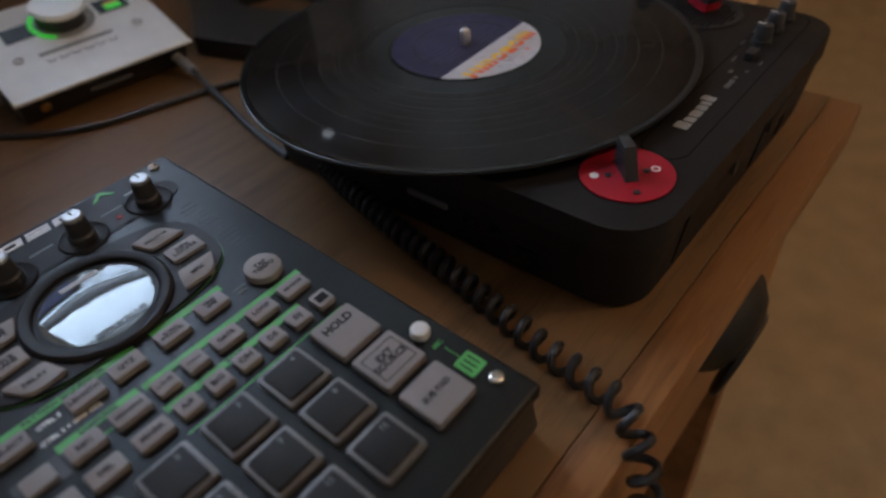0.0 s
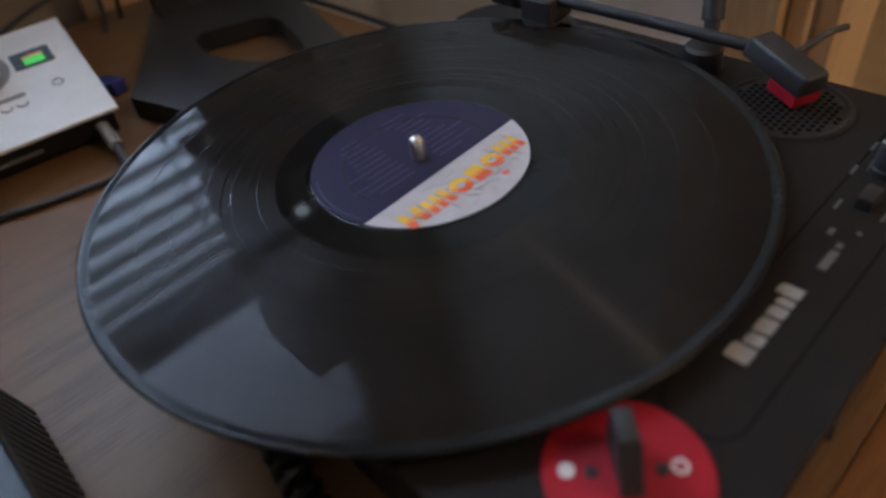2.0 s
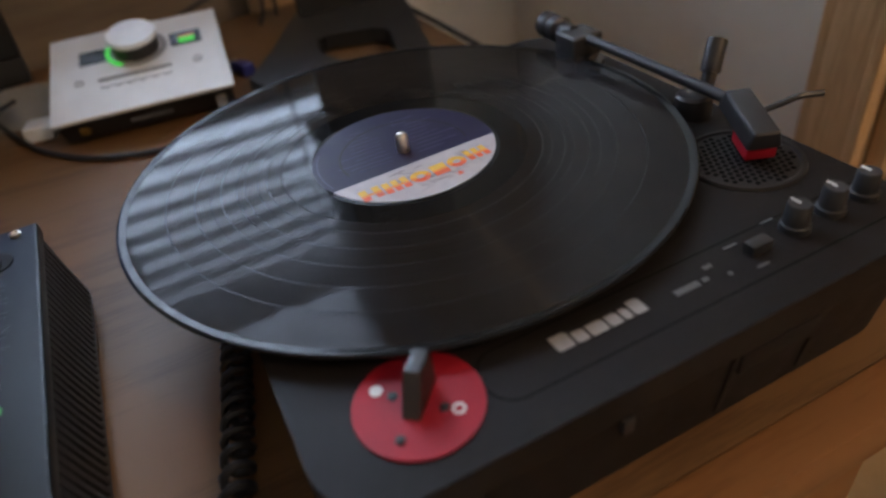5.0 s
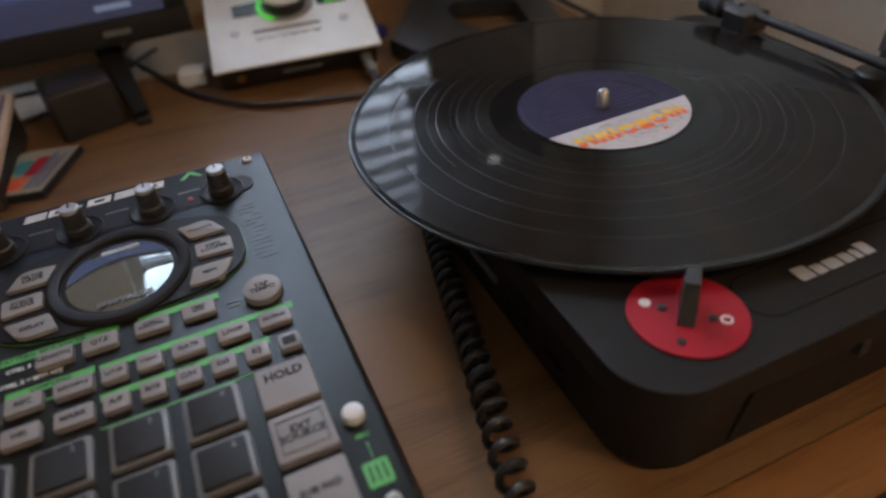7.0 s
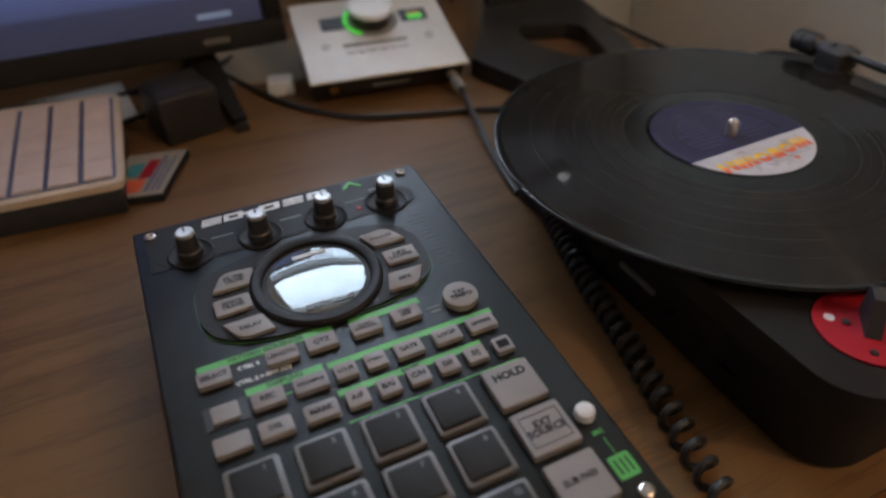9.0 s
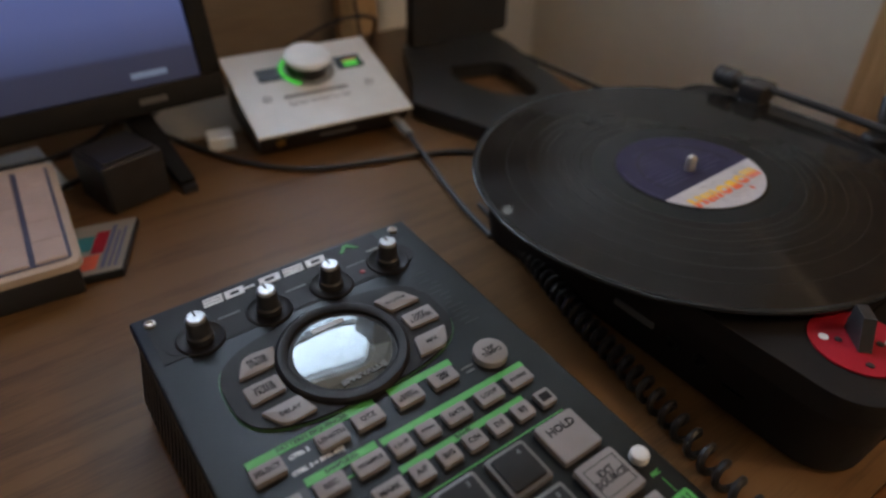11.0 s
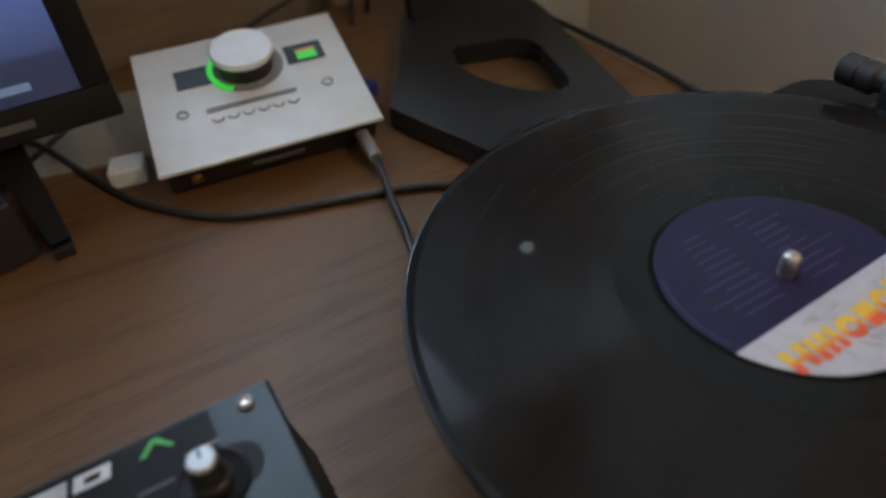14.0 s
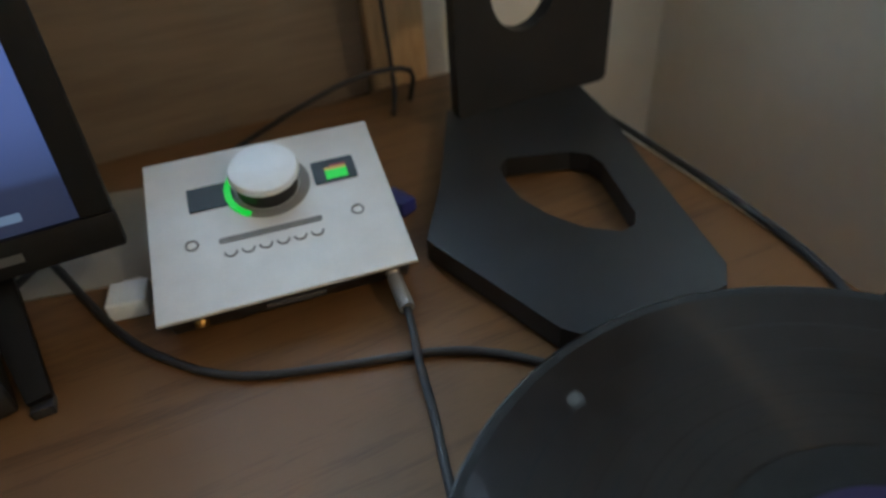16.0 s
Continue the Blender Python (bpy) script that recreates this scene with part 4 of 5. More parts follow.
        if text:
            words(text, 0.0034, tu, v, g, M_GREENINK, 0.0004)
    put("section_line", box(-0.0400, -0.0003, 0, 0.0400, 0.0003, 0.0003), M_GREEN, 108, 166.5, label="thin green rule", smooth=False)
    words("CTRL 3", 0.0030, 37.5, 119.5, t, M_WHITE, 0.0003)
    words("CTRL 2 = BPM ADJ", 0.0030, 42.5, 127.5, t, M_WHITE, 0.0003)
    put("link_line", box(-0.004, -0.0004, 0, 0.004, 0.0004, 0.0003), M_GREEN, 50, 141.5, smooth=False)
    for u, text, s in ((22.5, "SELECT", 0.0036), (52.3, "LENGTH", 0.0034), (70.6, "QTZ", 0.0036), (92.2, "START/\nEND/LEVEL", 0.0022), (112.3, "TIME/\nBPM", 0.0026)):
        key(u, 121.3, 14.5, 8.6, text, s)
    for u, w, text, s in ((41.0, 14.0, "REC", 0.0036), (59.5, 15.0, "RESAMPLE", 0.0026), (75.2, 10.2, "LO-FI", 0.0030), (89.1, 10.2, "STEREO", 0.0020), (105.0, 13.5, "GATE", 0.0034), (124.0, 13.5, "LOOP", 0.0034), (142.0, 14.0, "REVERSE", 0.0026)):
        key(u, 141.8, w, 8.6, text, s)
    for u, w, text, s in ((40.4, 14.0, "DEL", 0.0034), (59.4, 14.5, "MARK", 0.0036), (75.1, 10.0, "A/F", 0.0038), (89.1, 10.0, "B/G", 0.0038), (103.0, 10.0, "C/H", 0.0038), (117.0, 10.0, "D/I", 0.0038), (130.9, 10.0, "E/J", 0.0038), (22.9, 14.5, "", 0)):
        key(u, 157.6, w, 8.8, text, s)
    b = key(144.6, 157.8, 8.8, 8.8, "")
    put("printed_square", box(-0.0028, -0.0022, 0, 0.0028, 0.0022, 0.0002), M_KEYINK, 144.6, 157.8, b, up=0.0032, smooth=False)
    put("key_well", box(-0.0090, -0.0060, 0, 0.0090, 0.0060, 0.0005), M_BLACK, 23.6, 141.0, label="dark sunken key well", smooth=False)
    key(23.2, 141.0, 11.5, 9.0, "", height=0.0022)
    # pads
    number = 1
    for v in (179.6, 204.3, 229.6):
        for u in (27.2, 54.6, 82.0, 109.2):
            p = put("pad", prism(rounded(-0.0109, -0.0108, 0.0109, 0.0108, 0.0018, 4), 0.0001, 0.0028, 0.0010, 2), M_PADRIM, u, v, label="smoked frame of a rubber pad")
            put("pad_face", prism(rounded(-0.0088, -0.0087, 0.0088, 0.0087, 0.0010, 3), 0.0027, 0.0040, 0.0007, 2), M_PAD, u, v, p, "black rubber pad face")
            words(str(number), 0.0034, u + 4.6, v - 5.6, p, M_GREYPRINT, 0.0041)
            number += 1
    for v, text, s in ((179.6, "HOLD", 0.0056), (204.4, "EXT\nSOURCE", 0.0046), (229.8, "SUB PAD", 0.0038)):
        b = put("large_button", prism(rounded(-0.0112, -0.0106, 0.0112, 0.0106, 0.0014, 4), 0.0001, 0.0040, 0.0010, 3), M_KEY, 138.0, v, label="large square beige button")
        words(text, s, 138.0, v - (4.5 if text == "HOLD" else 0.5), b, up=0.0041)
        if text.startswith("EXT"):
            for x0, y0, x1, y1 in ((-0.0088, 0.0070, 0.0088, 0.0073), (-0.0088, -0.0073, 0.0088, -0.0070), (-0.0088, -0.0070, -0.0085, 0.0070), (0.0085, -0.0070, 0.0088, 0.0070)):
                put("border_line", box(x0, y0, 0, x1, y1, 0.0002), M_KEYINK, 138.0, v, b, up=0.0040, smooth=False)
    put("mic_knob", drum(0, 0, 0, 0.0042, 0.0043, 28, 0.0012), M_MARK, 157.4, 204.2, label="small white round level knob")
    words("MIC", 0.0030, 157.6, 213.5, t, M_GREEN, 0.0003)
    put("link_line", box(-0.0002, -0.004, 0, 0.0002, 0.004, 0.0003), M_GREEN, 158.2, 220.5, smooth=False)
    g = put("jack_mark", prism(rounded(-0.0048, -0.0052, 0.0048, 0.0052, 0.001, 3), 0, 0.0004), M_GREEN, 158.0, 230.2, label="green printed jack symbol")
    for k in (-0.0026, 0, 0.0026):
        put("symbol_bar", box(k - 0.0005, -0.0033, 0.0004, k + 0.0005, 0.0033, 0.0006), M_GREENINK, 158.0, 230.2, g, smooth=False)
    # faint feathered print beside the oval
    rnd = random.Random(9)
    for i in range(14):
        u, v = 143 + rnd.uniform(0, 5), 50 + i * 3.6
        w = rnd.uniform(0.004, 0.011)
        put("feather_line", box(-w / 2, -0.0003, 0, w / 2, 0.0003, 0.0002), M_FEATHER, u + 3, v, smooth=False)
    for u, v, w in ((127, 121, 7), (127, 124, 5)):
        put("print_bar", box(-w / 2000, -0.0005, 0, w / 2000, 0.0005, 0.0003), M_GREYPRINT, u, v, smooth=False)
    return t


sampler()

# ---------------------------------------------------------------- audio interface


def audio_interface():
    PW, PD, PS = 0.153, 0.130, 0.2575
    t = thing("audio_interface", "silver desktop audio interface with a large knob and green meters", "audio interface", pose(-0.1967, 0.2983, DESK, 0, 0, -7.3))

    def at(a, b, up=0.0):
        return Matrix.Translation((0, 0, 0.0277)) @ Matrix.Rotation(PS, 4, "X") @ Matrix.Translation((a, b, up))

    def put(name, bm, mat, a, b, parent=None, label="", up=0.0, smooth=True):
        bmesh.ops.transform(bm, matrix=at(a, b, up), verts=bm.verts)
        return part(name, bm, mat, parent or t, label, smooth)

    bm = bmesh.new()
    side = [(0.018, 0.003), (0.126, 0.003), (0.1262, 0.0570), (0.0035, 0.0250)]
    a = [bm.verts.new((0.004, y, z)) for y, z in side]
    b = [bm.verts.new((PW - 0.004, y, z)) for y, z in side]
    bm.faces.new(a)
    bm.faces.new(b[::-1])
    for i in range(4):
        j = (i + 1) % 4
        bm.faces.new((a[i], b[i], b[j], a[j]))
    bevel(bm, bm.edges[:], 0.0015, 2)
    part("body", bm, M_BLACK, t, "black metal body")
    for x, y in ((0.015, 0.03), (PW - 0.015, 0.03), (0.015, 0.115), (PW - 0.015, 0.115)):
        part("rubber_foot", drum(x, y, 0.0, 0.0035, 0.006, 14), M_RUBBER, t)
    put("top_plate", box(0, 0, -0.0030, PW, PD, 0.0, 0.0012, 3), M_PLATE, 0, 0, label="silver anodised top plate")
    put("knob_well", lathe([(0.0205, 0.0), (0.0260, 0.0006), (0.0275, 0.0)], 56), M_ENGRAVE, 0.077, 0.088)
    k = put("level_knob", lathe([(0, 0.0), (0.0200, 0.0), (0.0200, 0.010), (0.0214, 0.0112), (0.0220, 0.0128)], 56), M_BLACK, 0.077, 0.088, label="large level knob with black skirt")
    put("knob_cap", lathe([(0.0220, 0.0128), (0.0226, 0.0134), (0.0226, 0.0158), (0.0218, 0.0170), (0.0205, 0.0175), (0.0, 0.0175)], 56), M_KNOB, 0.077, 0.088, k, "brushed silver knob face")
    put("ring_light", lathe([(0.0235, 0.0004), (0.0240, 0.0012), (0.0280, 0.0012), (0.0285, 0.0004)], 40, a0=128, a1=238), M_LEDGREEN, 0.077, 0.088, label="lit green arc round the knob")
    for a0 in (0.026, 0.107):
        d = put("meter_display", prism(rounded(0, 0, 0.0285, 0.0205, 0.0012, 3), 0.0002, 0.0009), M_DISPLAY, a0, 0.078, label="dark meter window")
        if a0 > 0.1:
            put("meter_bar", box(0.008, 0.0022, 0.0009, 0.0225, 0.0105, 0.0012), M_LEDGREEN, a0, 0.078, d, "lit green meter", smooth=False)
            put("meter_bar", box(0.008, 0.0108, 0.0009, 0.0225, 0.0130, 0.0012), M_LEDYELL, a0, 0.078, d, "lit amber meter", smooth=False)
            put("meter_bar", box(0.012, 0.0133, 0.0009, 0.0225, 0.0150, 0.0012), M_LEDRED, a0, 0.078, d, "dim red meter", smooth=False)
    put("light_slot", prism(rounded(-0.032, -0.0021, 0.032, 0.0021, 0.0015, 4), 0.0001, 0.0006), M_ENGRAVE, 0.073, 0.050, label="long dark slot")
    for i in range(6):
        put("button", lathe([(0.0030, 0.0002), (0.0032, 0.0008), (0.0040, 0.0008), (0.0042, 0.0002)], 18, a0=180, a1=360), M_ENGRAVE, 0.047 + i * 0.0106, 0.0405, label="half-round engraved button")
    for a0, b0 in ((0.025, 0.052), (0.128, 0.050)):
        put("button", lathe([(0.0030, 0.0002), (0.0032, 0.0008), (0.0040, 0.0008), (0.0042, 0.0002)], 20), M_ENGRAVE, a0, b0, label="round engraved button")
    # sockets in the raked front
    for x, mat, r in ((0.022, M_BRASS, 0.0042), (0.138, M_STEEL, 0.0046)):
        bm = lathe([(0, 0.001), (r * 0.55, 0.001), (r * 0.6, 0.0025), (r, 0.0025), (r * 1.1, 0.0)], 20)
        bmesh.ops.transform(bm, matrix=Matrix.Translation((x, 0.0105, 0.0145)) @ Matrix.Rotation(radians(90 + 33), 4, "X"), verts=bm.verts)
        part("jack_socket", bm, mat, t, "round metal jack socket")
    bm = box(0.060, 0.0092, 0.0120, 0.096, 0.0120, 0.0155, 0.0005)
    part("maker_mark", bm, M_GREYPRINT, t, "grey block of the maker's mark")
    return t


audio_interface()

# ---------------------------------------------------------------- stand with loudspeaker


def stand():
    t = thing("speaker_stand", "black steel desktop stand with a cut-out foot and upright", "stand")
    outline = [(-0.028, 0.306), (-0.025, 0.294), (0.003, 0.197), (0.012, 0.186), (0.060, 0.178), (0.104, 0.180), (0.117, 0.194), (0.150, 0.310), (0.173, 0.385), (0.186, 0.455), (0.062, 0.462), (0.010, 0.365)]
    hole = [(0.050, 0.338), (0.056, 0.358), (0.066, 0.366), (0.112, 0.350), (0.122, 0.338), (0.122, 0.322), (0.104, 0.262), (0.096, 0.252), (0.084, 0.250), (0.066, 0.266), (0.054, 0.290), (0.048, 0.316)]
    part("foot", prism(outline, DESK + 0.002, DESK + 0.018, hole=hole), M_STAND, t, "flat black foot with a rounded cut-out", False)
    part("foot_pad", drum(0.005, 0.23, DESK, DESK + 0.002, 0.01, 16), M_RUBBER, t)
    part("foot_pad", drum(0.15, 0.40, DESK, DESK + 0.002, 0.01, 16), M_RUBBER, t)
    # upright plate with a round hole, facing the room
    ring = [(0.126 + 0.030 * math.cos(a), 0.866 + 0.036 * math.sin(a)) for a in np.linspace(0, 2 * math.pi, 33)[:-1]]
    bm = prism(rounded(0.064, DESK + 0.016, 0.212, 1.035, 0.006, 3), 0.0, 0.014, hole=ring)
    bmesh.ops.transform(bm, matrix=Matrix.Translation((0, 0.456, 0)) @ Matrix.Rotation(radians(90), 4, "X"), verts=bm.verts)
    part("upright", bm, M_STAND, t, "black upright plate with a round hole", False)
    part("top_shelf", box(0.055, 0.36, 1.036, 0.202, 0.54, 1.046, 0.002), M_STAND, t)
    return t


stand()
t = thing("loudspeaker", "black desktop loudspeaker standing on the steel stand", "loudspeaker")
part("cabinet", box(0.062, 0.40, 1.047, 0.203, 0.54, 1.40, 0.006, 3), M_BLACK, t)
part("woofer", lathe([(0, -0.004), (0.02, -0.002), (0.045, 0.004), (0.052, 0.004)], 40), M_RUBBER, t).matrix_local = pose(0.1285, 0.396, 1.15, 90, 0, 0)
part("tweeter", lathe([(0, 0.003), (0.012, 0.002), (0.02, 0.0)], 32), M_RUBBER, t).matrix_local = pose(0.1285, 0.397, 1.30, 90, 0, 0)

# small clip lamp reaching forward from the loudspeaker's shelf
t = thing("clip_lamp", "small black gooseneck lamp with a lit white lens", "lamp")
part("clamp", box(0.062, 0.345, 1.026, 0.085, 0.372, 1.056, 0.003), M_BLACK, t)
part("gooseneck", tube(smooth_path([(0.073, 0.35, 1.056), (0.070, 0.34, 1.11), (0.055, 0.29, 1.12), (0.042, 0.24, 1.06), (0.039, 0.225, 1.005)], 0.01), 0.0018, 8), M_BLACK, t)
part("lamp_head", lathe([(0.003, 0.020), (0.0065, 0.012), (0.0085, 0.002), (0.0085, -0.001), (0.0062, -0.001)], 28, (0.039, 0.224, 0.984)), M_BLACK, t)
part("lens", lathe([(0, -0.0032), (0.003, -0.0028), (0.0055, -0.0016), (0.0062, 0.001)], 28, (0.039, 0.224, 0.983)), M_SPOT, t, "lit white lens")

# ceiling lamp behind the camera, hanging on a short rod
t = thing("ceiling_lamp", "plain white ceiling lamp with a warm bare bulb", "lamp")
part("canopy", drum(0.75, -1.41, H - 0.03, H - 0.001, 0.07, 32, 0.01), M_FRAME, t)
part("rod", tube([(0.75, -1.41, H - 0.03), (0.75, -1.41, 2.375)], 0.006, 10), M_FRAME, t)
part("bulb_socket", drum(0.75, -1.41, 2.335, 2.376, 0.022, 24, 0.004), M_FRAME, t)

# ---------------------------------------------------------------- monitor


def monitor():
    t = thing("computer_monitor", "black computer monitor showing a dim blue desktop on splayed legs", "monitor", pose(-0.199, 0.352, DESK + 0.051, -13, 0, 0))
    W, HH = 0.54, 0.33
    f = part("bezel", box(-W, 0.0, 0.0, 0.0, 0.012, 0.022, 0.002), M_BEZEL, t)
    part("bezel", box(-W, 0.0, HH - 0.018, 0.0, 0.012, HH, 0.002), M_BEZEL, t)
    part("bezel", box(-0.018, 0.0, 0.0222, 0.0, 0.012, HH - 0.0182, 0.002), M_BEZEL, t)
    part("bezel", box(-W, 0.0, 0.0222, -W + 0.018, 0.012, HH - 0.0182, 0.002), M_BEZEL, t)
    s = part("screen", box(-W + 0.0185, 0.004, 0.0225, -0.0185, 0.008, HH - 0.0185), M_SCREEN, t, "dim blue lit screen", False)
    part("screen_window", box(-0.075, 0.0035, 0.0295, -0.045, 0.0039, 0.0345), M_TASKBAR, s, "small pale lit panel", False)
    part("back_shell", box(-W + 0.01, 0.0122, 0.006, -0.01, 0.042, HH - 0.01, 0.008, 3), M_BEZEL, t)
    part("maker_mark", box(-0.075, -0.0006, 0.008, -0.052, 0.0004, 0.013), M_GREYPRINT, t, "dull block of the maker's mark", False)
    return t


monitor()
t = thing("monitor_leg", "splayed black monitor leg standing on the desk", "monitor leg", group="monitor legs")


def blade(root, tip, w0, w1, thick):
    """A flat bar that narrows from its root to its foot."""
    root, tip = Vector(root), Vector(tip)
    d = (tip - root).normalized()
    across = d.cross(Vector((0, 0, 1))).normalized()
    out = across.cross(d).normalized()
    bm = bmesh.new()
    ends = [[bm.verts.new(p + across * w * i + out * thick * j) for i, j in ((-0.5, -0.5), (0.5, -0.5), (0.5, 0.5), (-0.5, 0.5))] for p, w in ((root, w0), (tip, w1))]
    bm.faces.new(ends[0])
    bm.faces.new(ends[1][::-1])
    for k in range(4):
        bm.faces.new((ends[0][k], ends[1][k], ends[1][(k + 1) % 4], ends[0][(k + 1) % 4]))
    bevel(bm, bm.edges[:], 0.0016, 2)
    return bm


part("leg_bar", blade((-0.282, 0.402, 0.806), (-0.264, 0.296, 0.7565), 0.026, 0.013, 0.009), M_BEZEL, t)
part("leg_bar", blade((-0.280, 0.392, 0.806), (-0.284, 0.485, 0.7565), 0.026, 0.013, 0.009), M_BEZEL, t)
part("leg_foot", box(-0.270, 0.290, DESK, -0.258, 0.302, DESK + 0.0065, 0.001), M_RUBBER, t)
part("leg_foot", box(-0.290, 0.479, DESK, -0.278, 0.491, DESK + 0.0065, 0.001), M_RUBBER, t)
copy_thing(t, pose(-0.33, 0, 0))

# ---------------------------------------------------------------- small things
t = thing("keypad", "cream and pink keypad with blue column lines on a black wedge", "keypad", pose(-0.3625, 0.200, DESK, 0, 0, -4))
bm = bmesh.new()
side = [(0.0, 0.0), (0.122, 0.0), (0.126, 0.033), (0.002, 0.019)]
a = [bm.verts.new((-0.098, y, z)) for y, z in side]
b = [bm.verts.new((-0.004, y, z)) for y, z in side]
bm.faces.new(a)
bm.faces.new(b[::-1])
for i in range(4):
    bm.faces.new((a[i], b[i], b[(i + 1) % 4], a[(i + 1) % 4]))
bevel(bm, bm.edges[:], 0.003, 2)
part("base", bm, M_BLACK, t, "black wedge-shaped base")
km = Matrix.Translation((0, 0.0, 0.0215)) @ Matrix.Rotation(math.atan2(0.014, 0.124), 4, "X")
bm = prism(rounded(-0.103, -0.002, 0.0, 0.130, 0.008, 5), 0.0, 0.006, 0.002, 3)
bmesh.ops.transform(bm, matrix=km, verts=bm.verts)
part("face_plate", bm, M_CREAM, t, "cream rounded face plate")
bm = prism(rounded(-0.097, 0.004, -0.005, 0.122, 0.004, 4), 0.0058, 0.0066)
bmesh.ops.transform(bm, matrix=km, verts=bm.verts)
part("key_bed", bm, M_BLUEINK, t, "blue-grey key bed")
for i in range(4):
    for j in range(5):
        x0, y0 = -0.0955 + i * 0.0230, 0.0055 + j * 0.0230
        bm = prism(rounded(x0, y0, x0 + 0.0192, y0 + 0.0227, 0.0010, 2), 0.0062, 0.0085, 0.0006, 1)
        bmesh.ops.transform(bm, matrix=km, verts=bm.verts)
        part("key", bm, M_PINK, t)

t = thing("printed_card", "small case with a colourful printed picture lying on the desk", "card", pose(-0.387, 0.214, DESK, 0, 0, -12))
cm = Matrix(((1, 0.20, 0, 0), (0, 1, 0, 0), (0, 0, 1, 0), (0, 0, 0, 1)))


def card_piece(name, x0, y0, z0, x1, y1, z1, mat, label, r=0.0):
    bm = box(x0, y0, z0, x1, y1, z1, r)
    bmesh.ops.transform(bm, matrix=cm, verts=bm.verts)
    return part(name, bm, mat, t, label, False)


card_piece("case_body", 0, 0, 0, 0.047, 0.068, 0.0065, M_CASE, "dark thin case", 0.0008)
card_piece("printed_sheet", 0.001, 0.001, 0.0066, 0.046, 0.067, 0.0071, M_PAPER, "cream printed sheet")
for x0, y0, x1, y1, mat, label in ((0.004, 0.008, 0.013, 0.030, M_YELLOW, "yellow patch"), (0.008, 0.031, 0.020, 0.050, M_TEAL, "teal patch"), (0.014, 0.006, 0.028, 0.024, M_ORANGE, "red patch"), (0.021, 0.026, 0.030, 0.054, M_RED, "crimson patch"),
                                   (0.031, 0.006, 0.034, 0.060, M_BLUEINK, "dark line of print"), (0.036, 0.006, 0.038, 0.052, M_BLUEINK, "dark line of print"), (0.040, 0.006, 0.042, 0.056, M_BLUEINK, "dark line of print")):
    card_piece("printed_patch", x0, y0, 0.0072, x1, y1, 0.0075, mat, label)

t = thing("power_adapter", "squat black power adapter standing on the desk", "adapter", pose(-0.307, 0.316, DESK, 0, 0, 14))
part("block", box(-0.026, -0.022, 0.0, 0.026, 0.030, 0.042, 0.004, 3), M_BLACK, t)
part("top_edge", box(-0.022, -0.018, 0.0421, 0.022, 0.026, 0.0440, 0.0008), M_RUBBER, t)

solid("paper_sheet", box(-0.052, -0.062, 0, 0.058, 0.060, 0.0012, 0.0), M_PAPER, "off-white sheet of paper lying on the desk", "paper", m=pose(-0.225, 0.452, DESK + 0.0002, 0, 0, -14), smooth=False)
solid("paper_sheet", box(-0.09, -0.05, 0, 0.07, 0.05, 0.0014, 0.0), M_PALEBLUE, "pale blue-white sheet of paper under the monitor", "paper", m=pose(-0.42, 0.40, DESK + 0.0002, 0, 0, 6), smooth=False)
t = thing("white_plug", "small frosted white plug lying beside the interface", "plug", pose(-0.2125, 0.358, DESK, 0, 0, -12))
part("plug_body", box(-0.0125, -0.011, 0.0, 0.0125, 0.013, 0.014, 0.003, 3), M_CLEAR, t)
part("plug_tip", box(-0.006, 0.013, 0.003, 0.006, 0.020, 0.010, 0.001), M_STEEL, t)
t = thing("blue_plug", "small blue plug lying behind the interface", "plug", pose(-0.022, 0.372, DESK, 0, 0, 20))
part("plug_body", box(-0.007, -0.012, 0.0, 0.007, 0.012, 0.012, 0.002), M_BLUE, t)
part("plug_shell", box(-0.0055, 0.0121, 0.002, 0.0055, 0.022, 0.010, 0.0008), M_STEEL, t)


def cable(label, points, r, mat=None):
    return solid("cable", tube(smooth_path(points, 0.012), r, 10), mat or M_RUBBER, label, "cable")


C = DESK + 0.0028
cable("thin black cable curving across the desk before the interface", [(-0.300, 0.500, C), (-0.268, 0.452, C), (-0.226, 0.345, C), (-0.199, 0.299, C), (-0.162, 0.264, C), (-0.107, 0.243, C), (-0.060, 0.228, C), (-0.027, 0.208, C), (0.02, 0.160, C), (0.06, 0.135, C)], 0.0026)
t = thing("instrument_cable", "black instrument cable plugged into the interface's front", "cable")
part("plug", tube([(-0.0590, 0.2870, 0.7635), (-0.0615, 0.2620, 0.7590)], 0.0048, 14), M_ENGRAVE, t, "grey metal jack plug")
part("lead", tube(smooth_path([(-0.0615, 0.2620, 0.7590), (-0.066, 0.242, 0.7570), (-0.072, 0.2200, 0.7575), (-0.078, 0.190, C), (-0.086, 0.160, C), (-0.094, 0.125, C), (-0.10, 0.09, C)], 0.01), 0.0026, 10), M_RUBBER, t)
cable("black cable lying along the desk's far side edge", [(0.180, 0.53, C), (0.186, 0.42, C), (0.188, 0.33, C), (0.187, 0.25, C), (0.180, 0.18, C), (0.165, 0.13, C)], 0.0030)
cable("black cable rising behind the interface", [(-0.12, 0.52, C), (-0.06, 0.50, 0.785), (0.0, 0.50, 0.80), (0.05, 0.51, 0.79), (0.055, 0.53, C)], 0.0024)
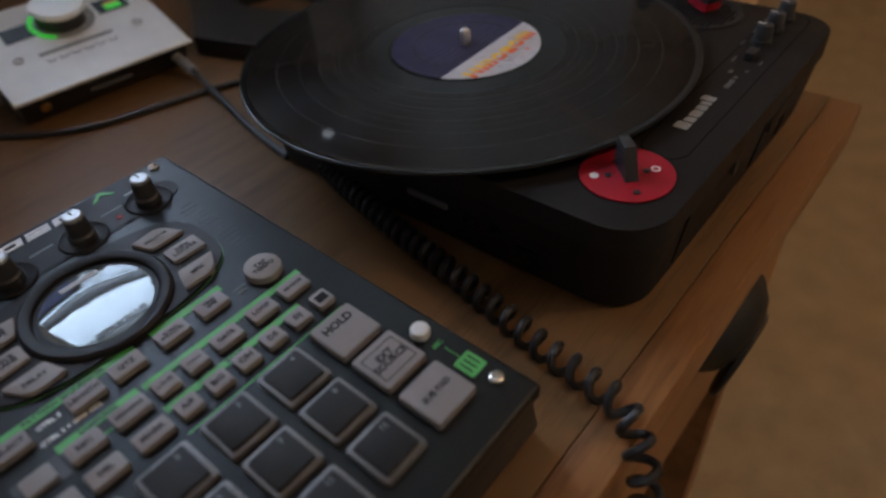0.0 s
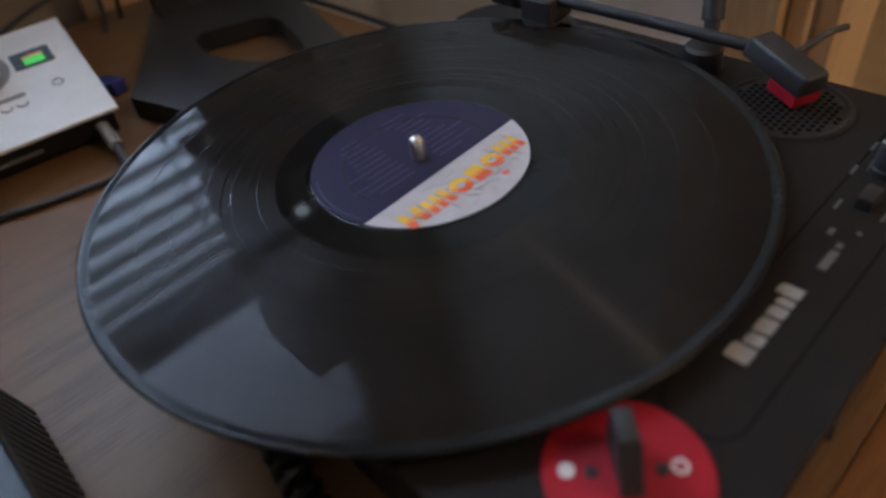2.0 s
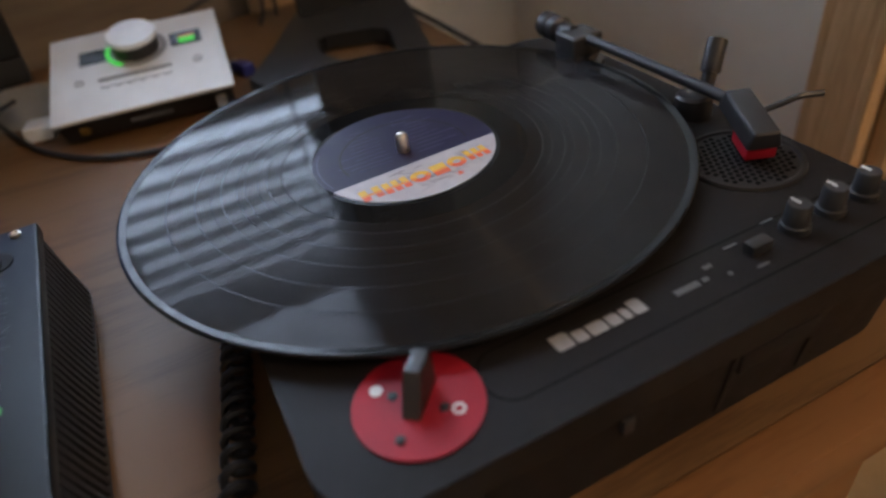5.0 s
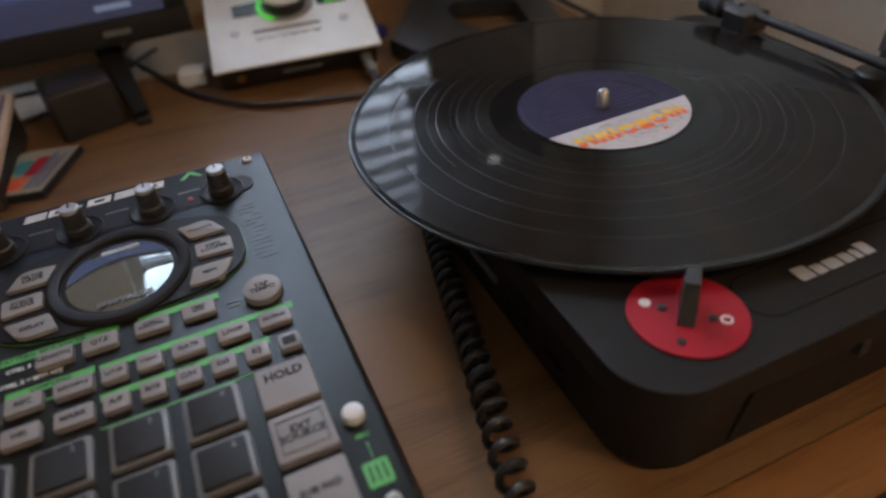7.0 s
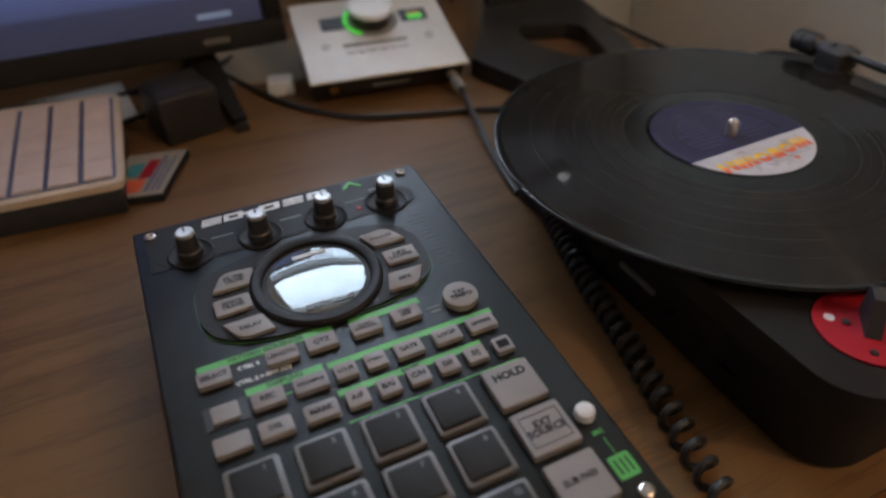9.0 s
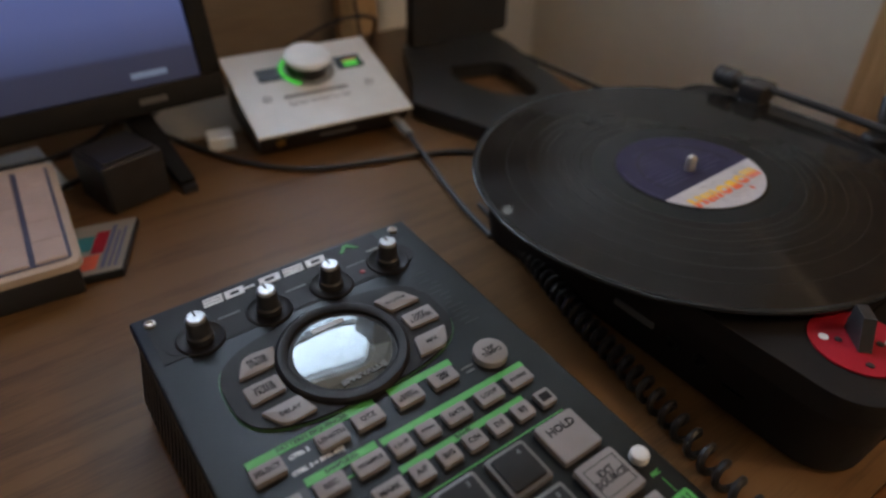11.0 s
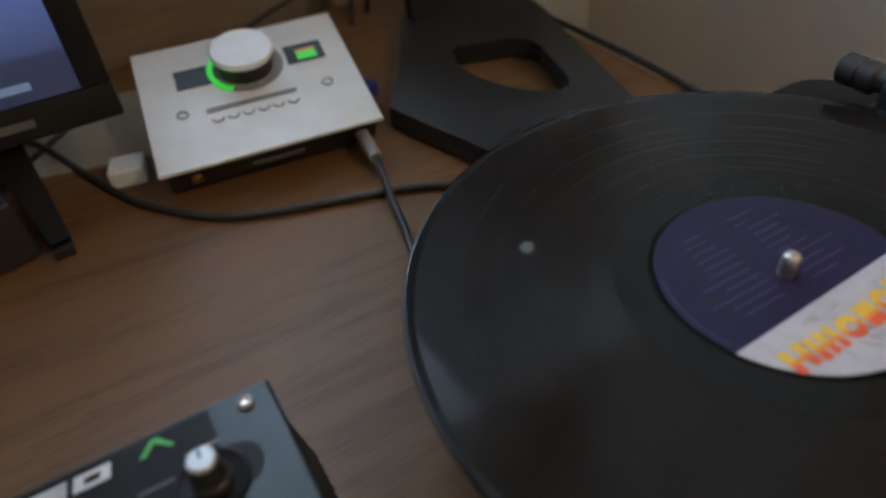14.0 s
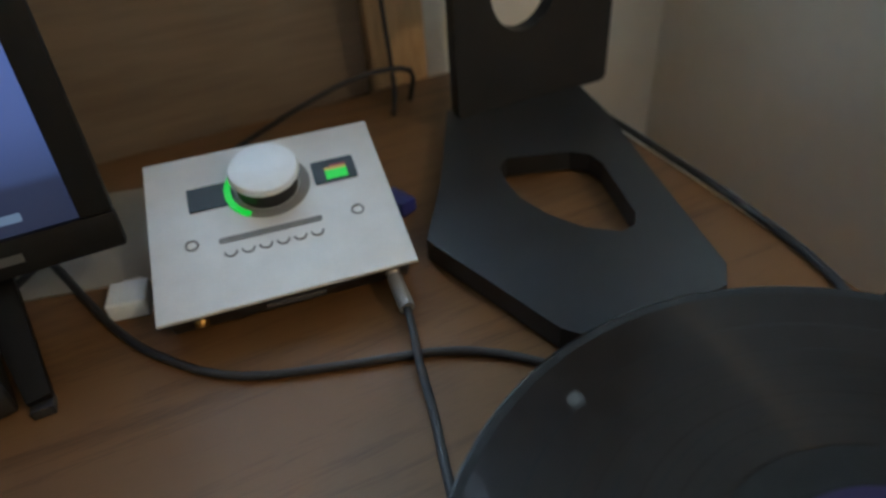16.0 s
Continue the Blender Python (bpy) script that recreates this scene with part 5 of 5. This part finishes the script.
cable("thin black cable hanging down the wooden post", [(0.052, 0.567, 1.2), (0.050, 0.566, 1.0), (0.048, 0.560, 0.85), (0.044, 0.54, 0.77), (0.03, 0.51, C)], 0.0022)
cable("thin black cable lying under the monitor", [(-0.24, 0.47, C), (-0.30, 0.40, C), (-0.345, 0.36, C), (-0.42, 0.345, C), (-0.52, 0.36, C)], 0.0024)
cable("thin black cable looped behind the keypad", [(-0.25, 0.53, C), (-0.31, 0.44, C), (-0.37, 0.42, C), (-0.46, 0.44, C), (-0.58, 0.42, C)], 0.0022)


def coiled_cord():
    """A telephone-style coil: a helix round a line on the desk that falls over the front edge."""
    t = thing("coiled_cord", "black coiled cord lying on the desk and falling over its edge", "cable")
    zc = DESK + 0.0084
    line = smooth_path([(-0.094, 0.060, zc), (-0.106, 0.020, zc), (-0.118, -0.028, zc), (-0.127, -0.072, zc), (-0.137, -0.117, zc), (-0.146, -0.157, zc), (-0.151, -0.185, zc + 0.001), (-0.157, -0.2075, zc + 0.002),
                        (-0.170, -0.2245, DESK - 0.004), (-0.178, -0.2310, DESK - 0.030), (-0.182, -0.2320, DESK - 0.08), (-0.184, -0.2320, DESK - 0.16)], 0.001)
    out, turn, up = [], 0.0, Vector((0, 0, 1))
    last = line[0]
    for i, q in enumerate(line):
        d = (line[min(i + 1, len(line) - 1)] - line[max(i - 1, 0)]).normalized()
        side = d.cross(up).normalized()
        if i == 0:
            ref = side
        ref = (ref - d * ref.dot(d)).normalized()
        other = d.cross(ref)
        s = (q - last).length
        last = q
        k = min(1.0, max(0.0, (0.02 - q.y) / 0.2))
        turn += 2 * math.pi * s / (0.0072 + 0.0044 * k)
        for j in range(1):
            out.append(q + 0.0061 * (math.cos(turn) * ref + math.sin(turn) * other))
    part("coil", tube(out, 0.0021, 7), M_CORD, t)
    part("straight_end", tube(smooth_path([tuple(out[0]), (-0.088, 0.072, DESK + 0.006), (-0.086, 0.095, DESK + 0.004), (-0.08, 0.13, DESK + 0.004)], 0.006), 0.0021, 8), M_CORD, t, "straight end of the cord")
    return t


coiled_cord()
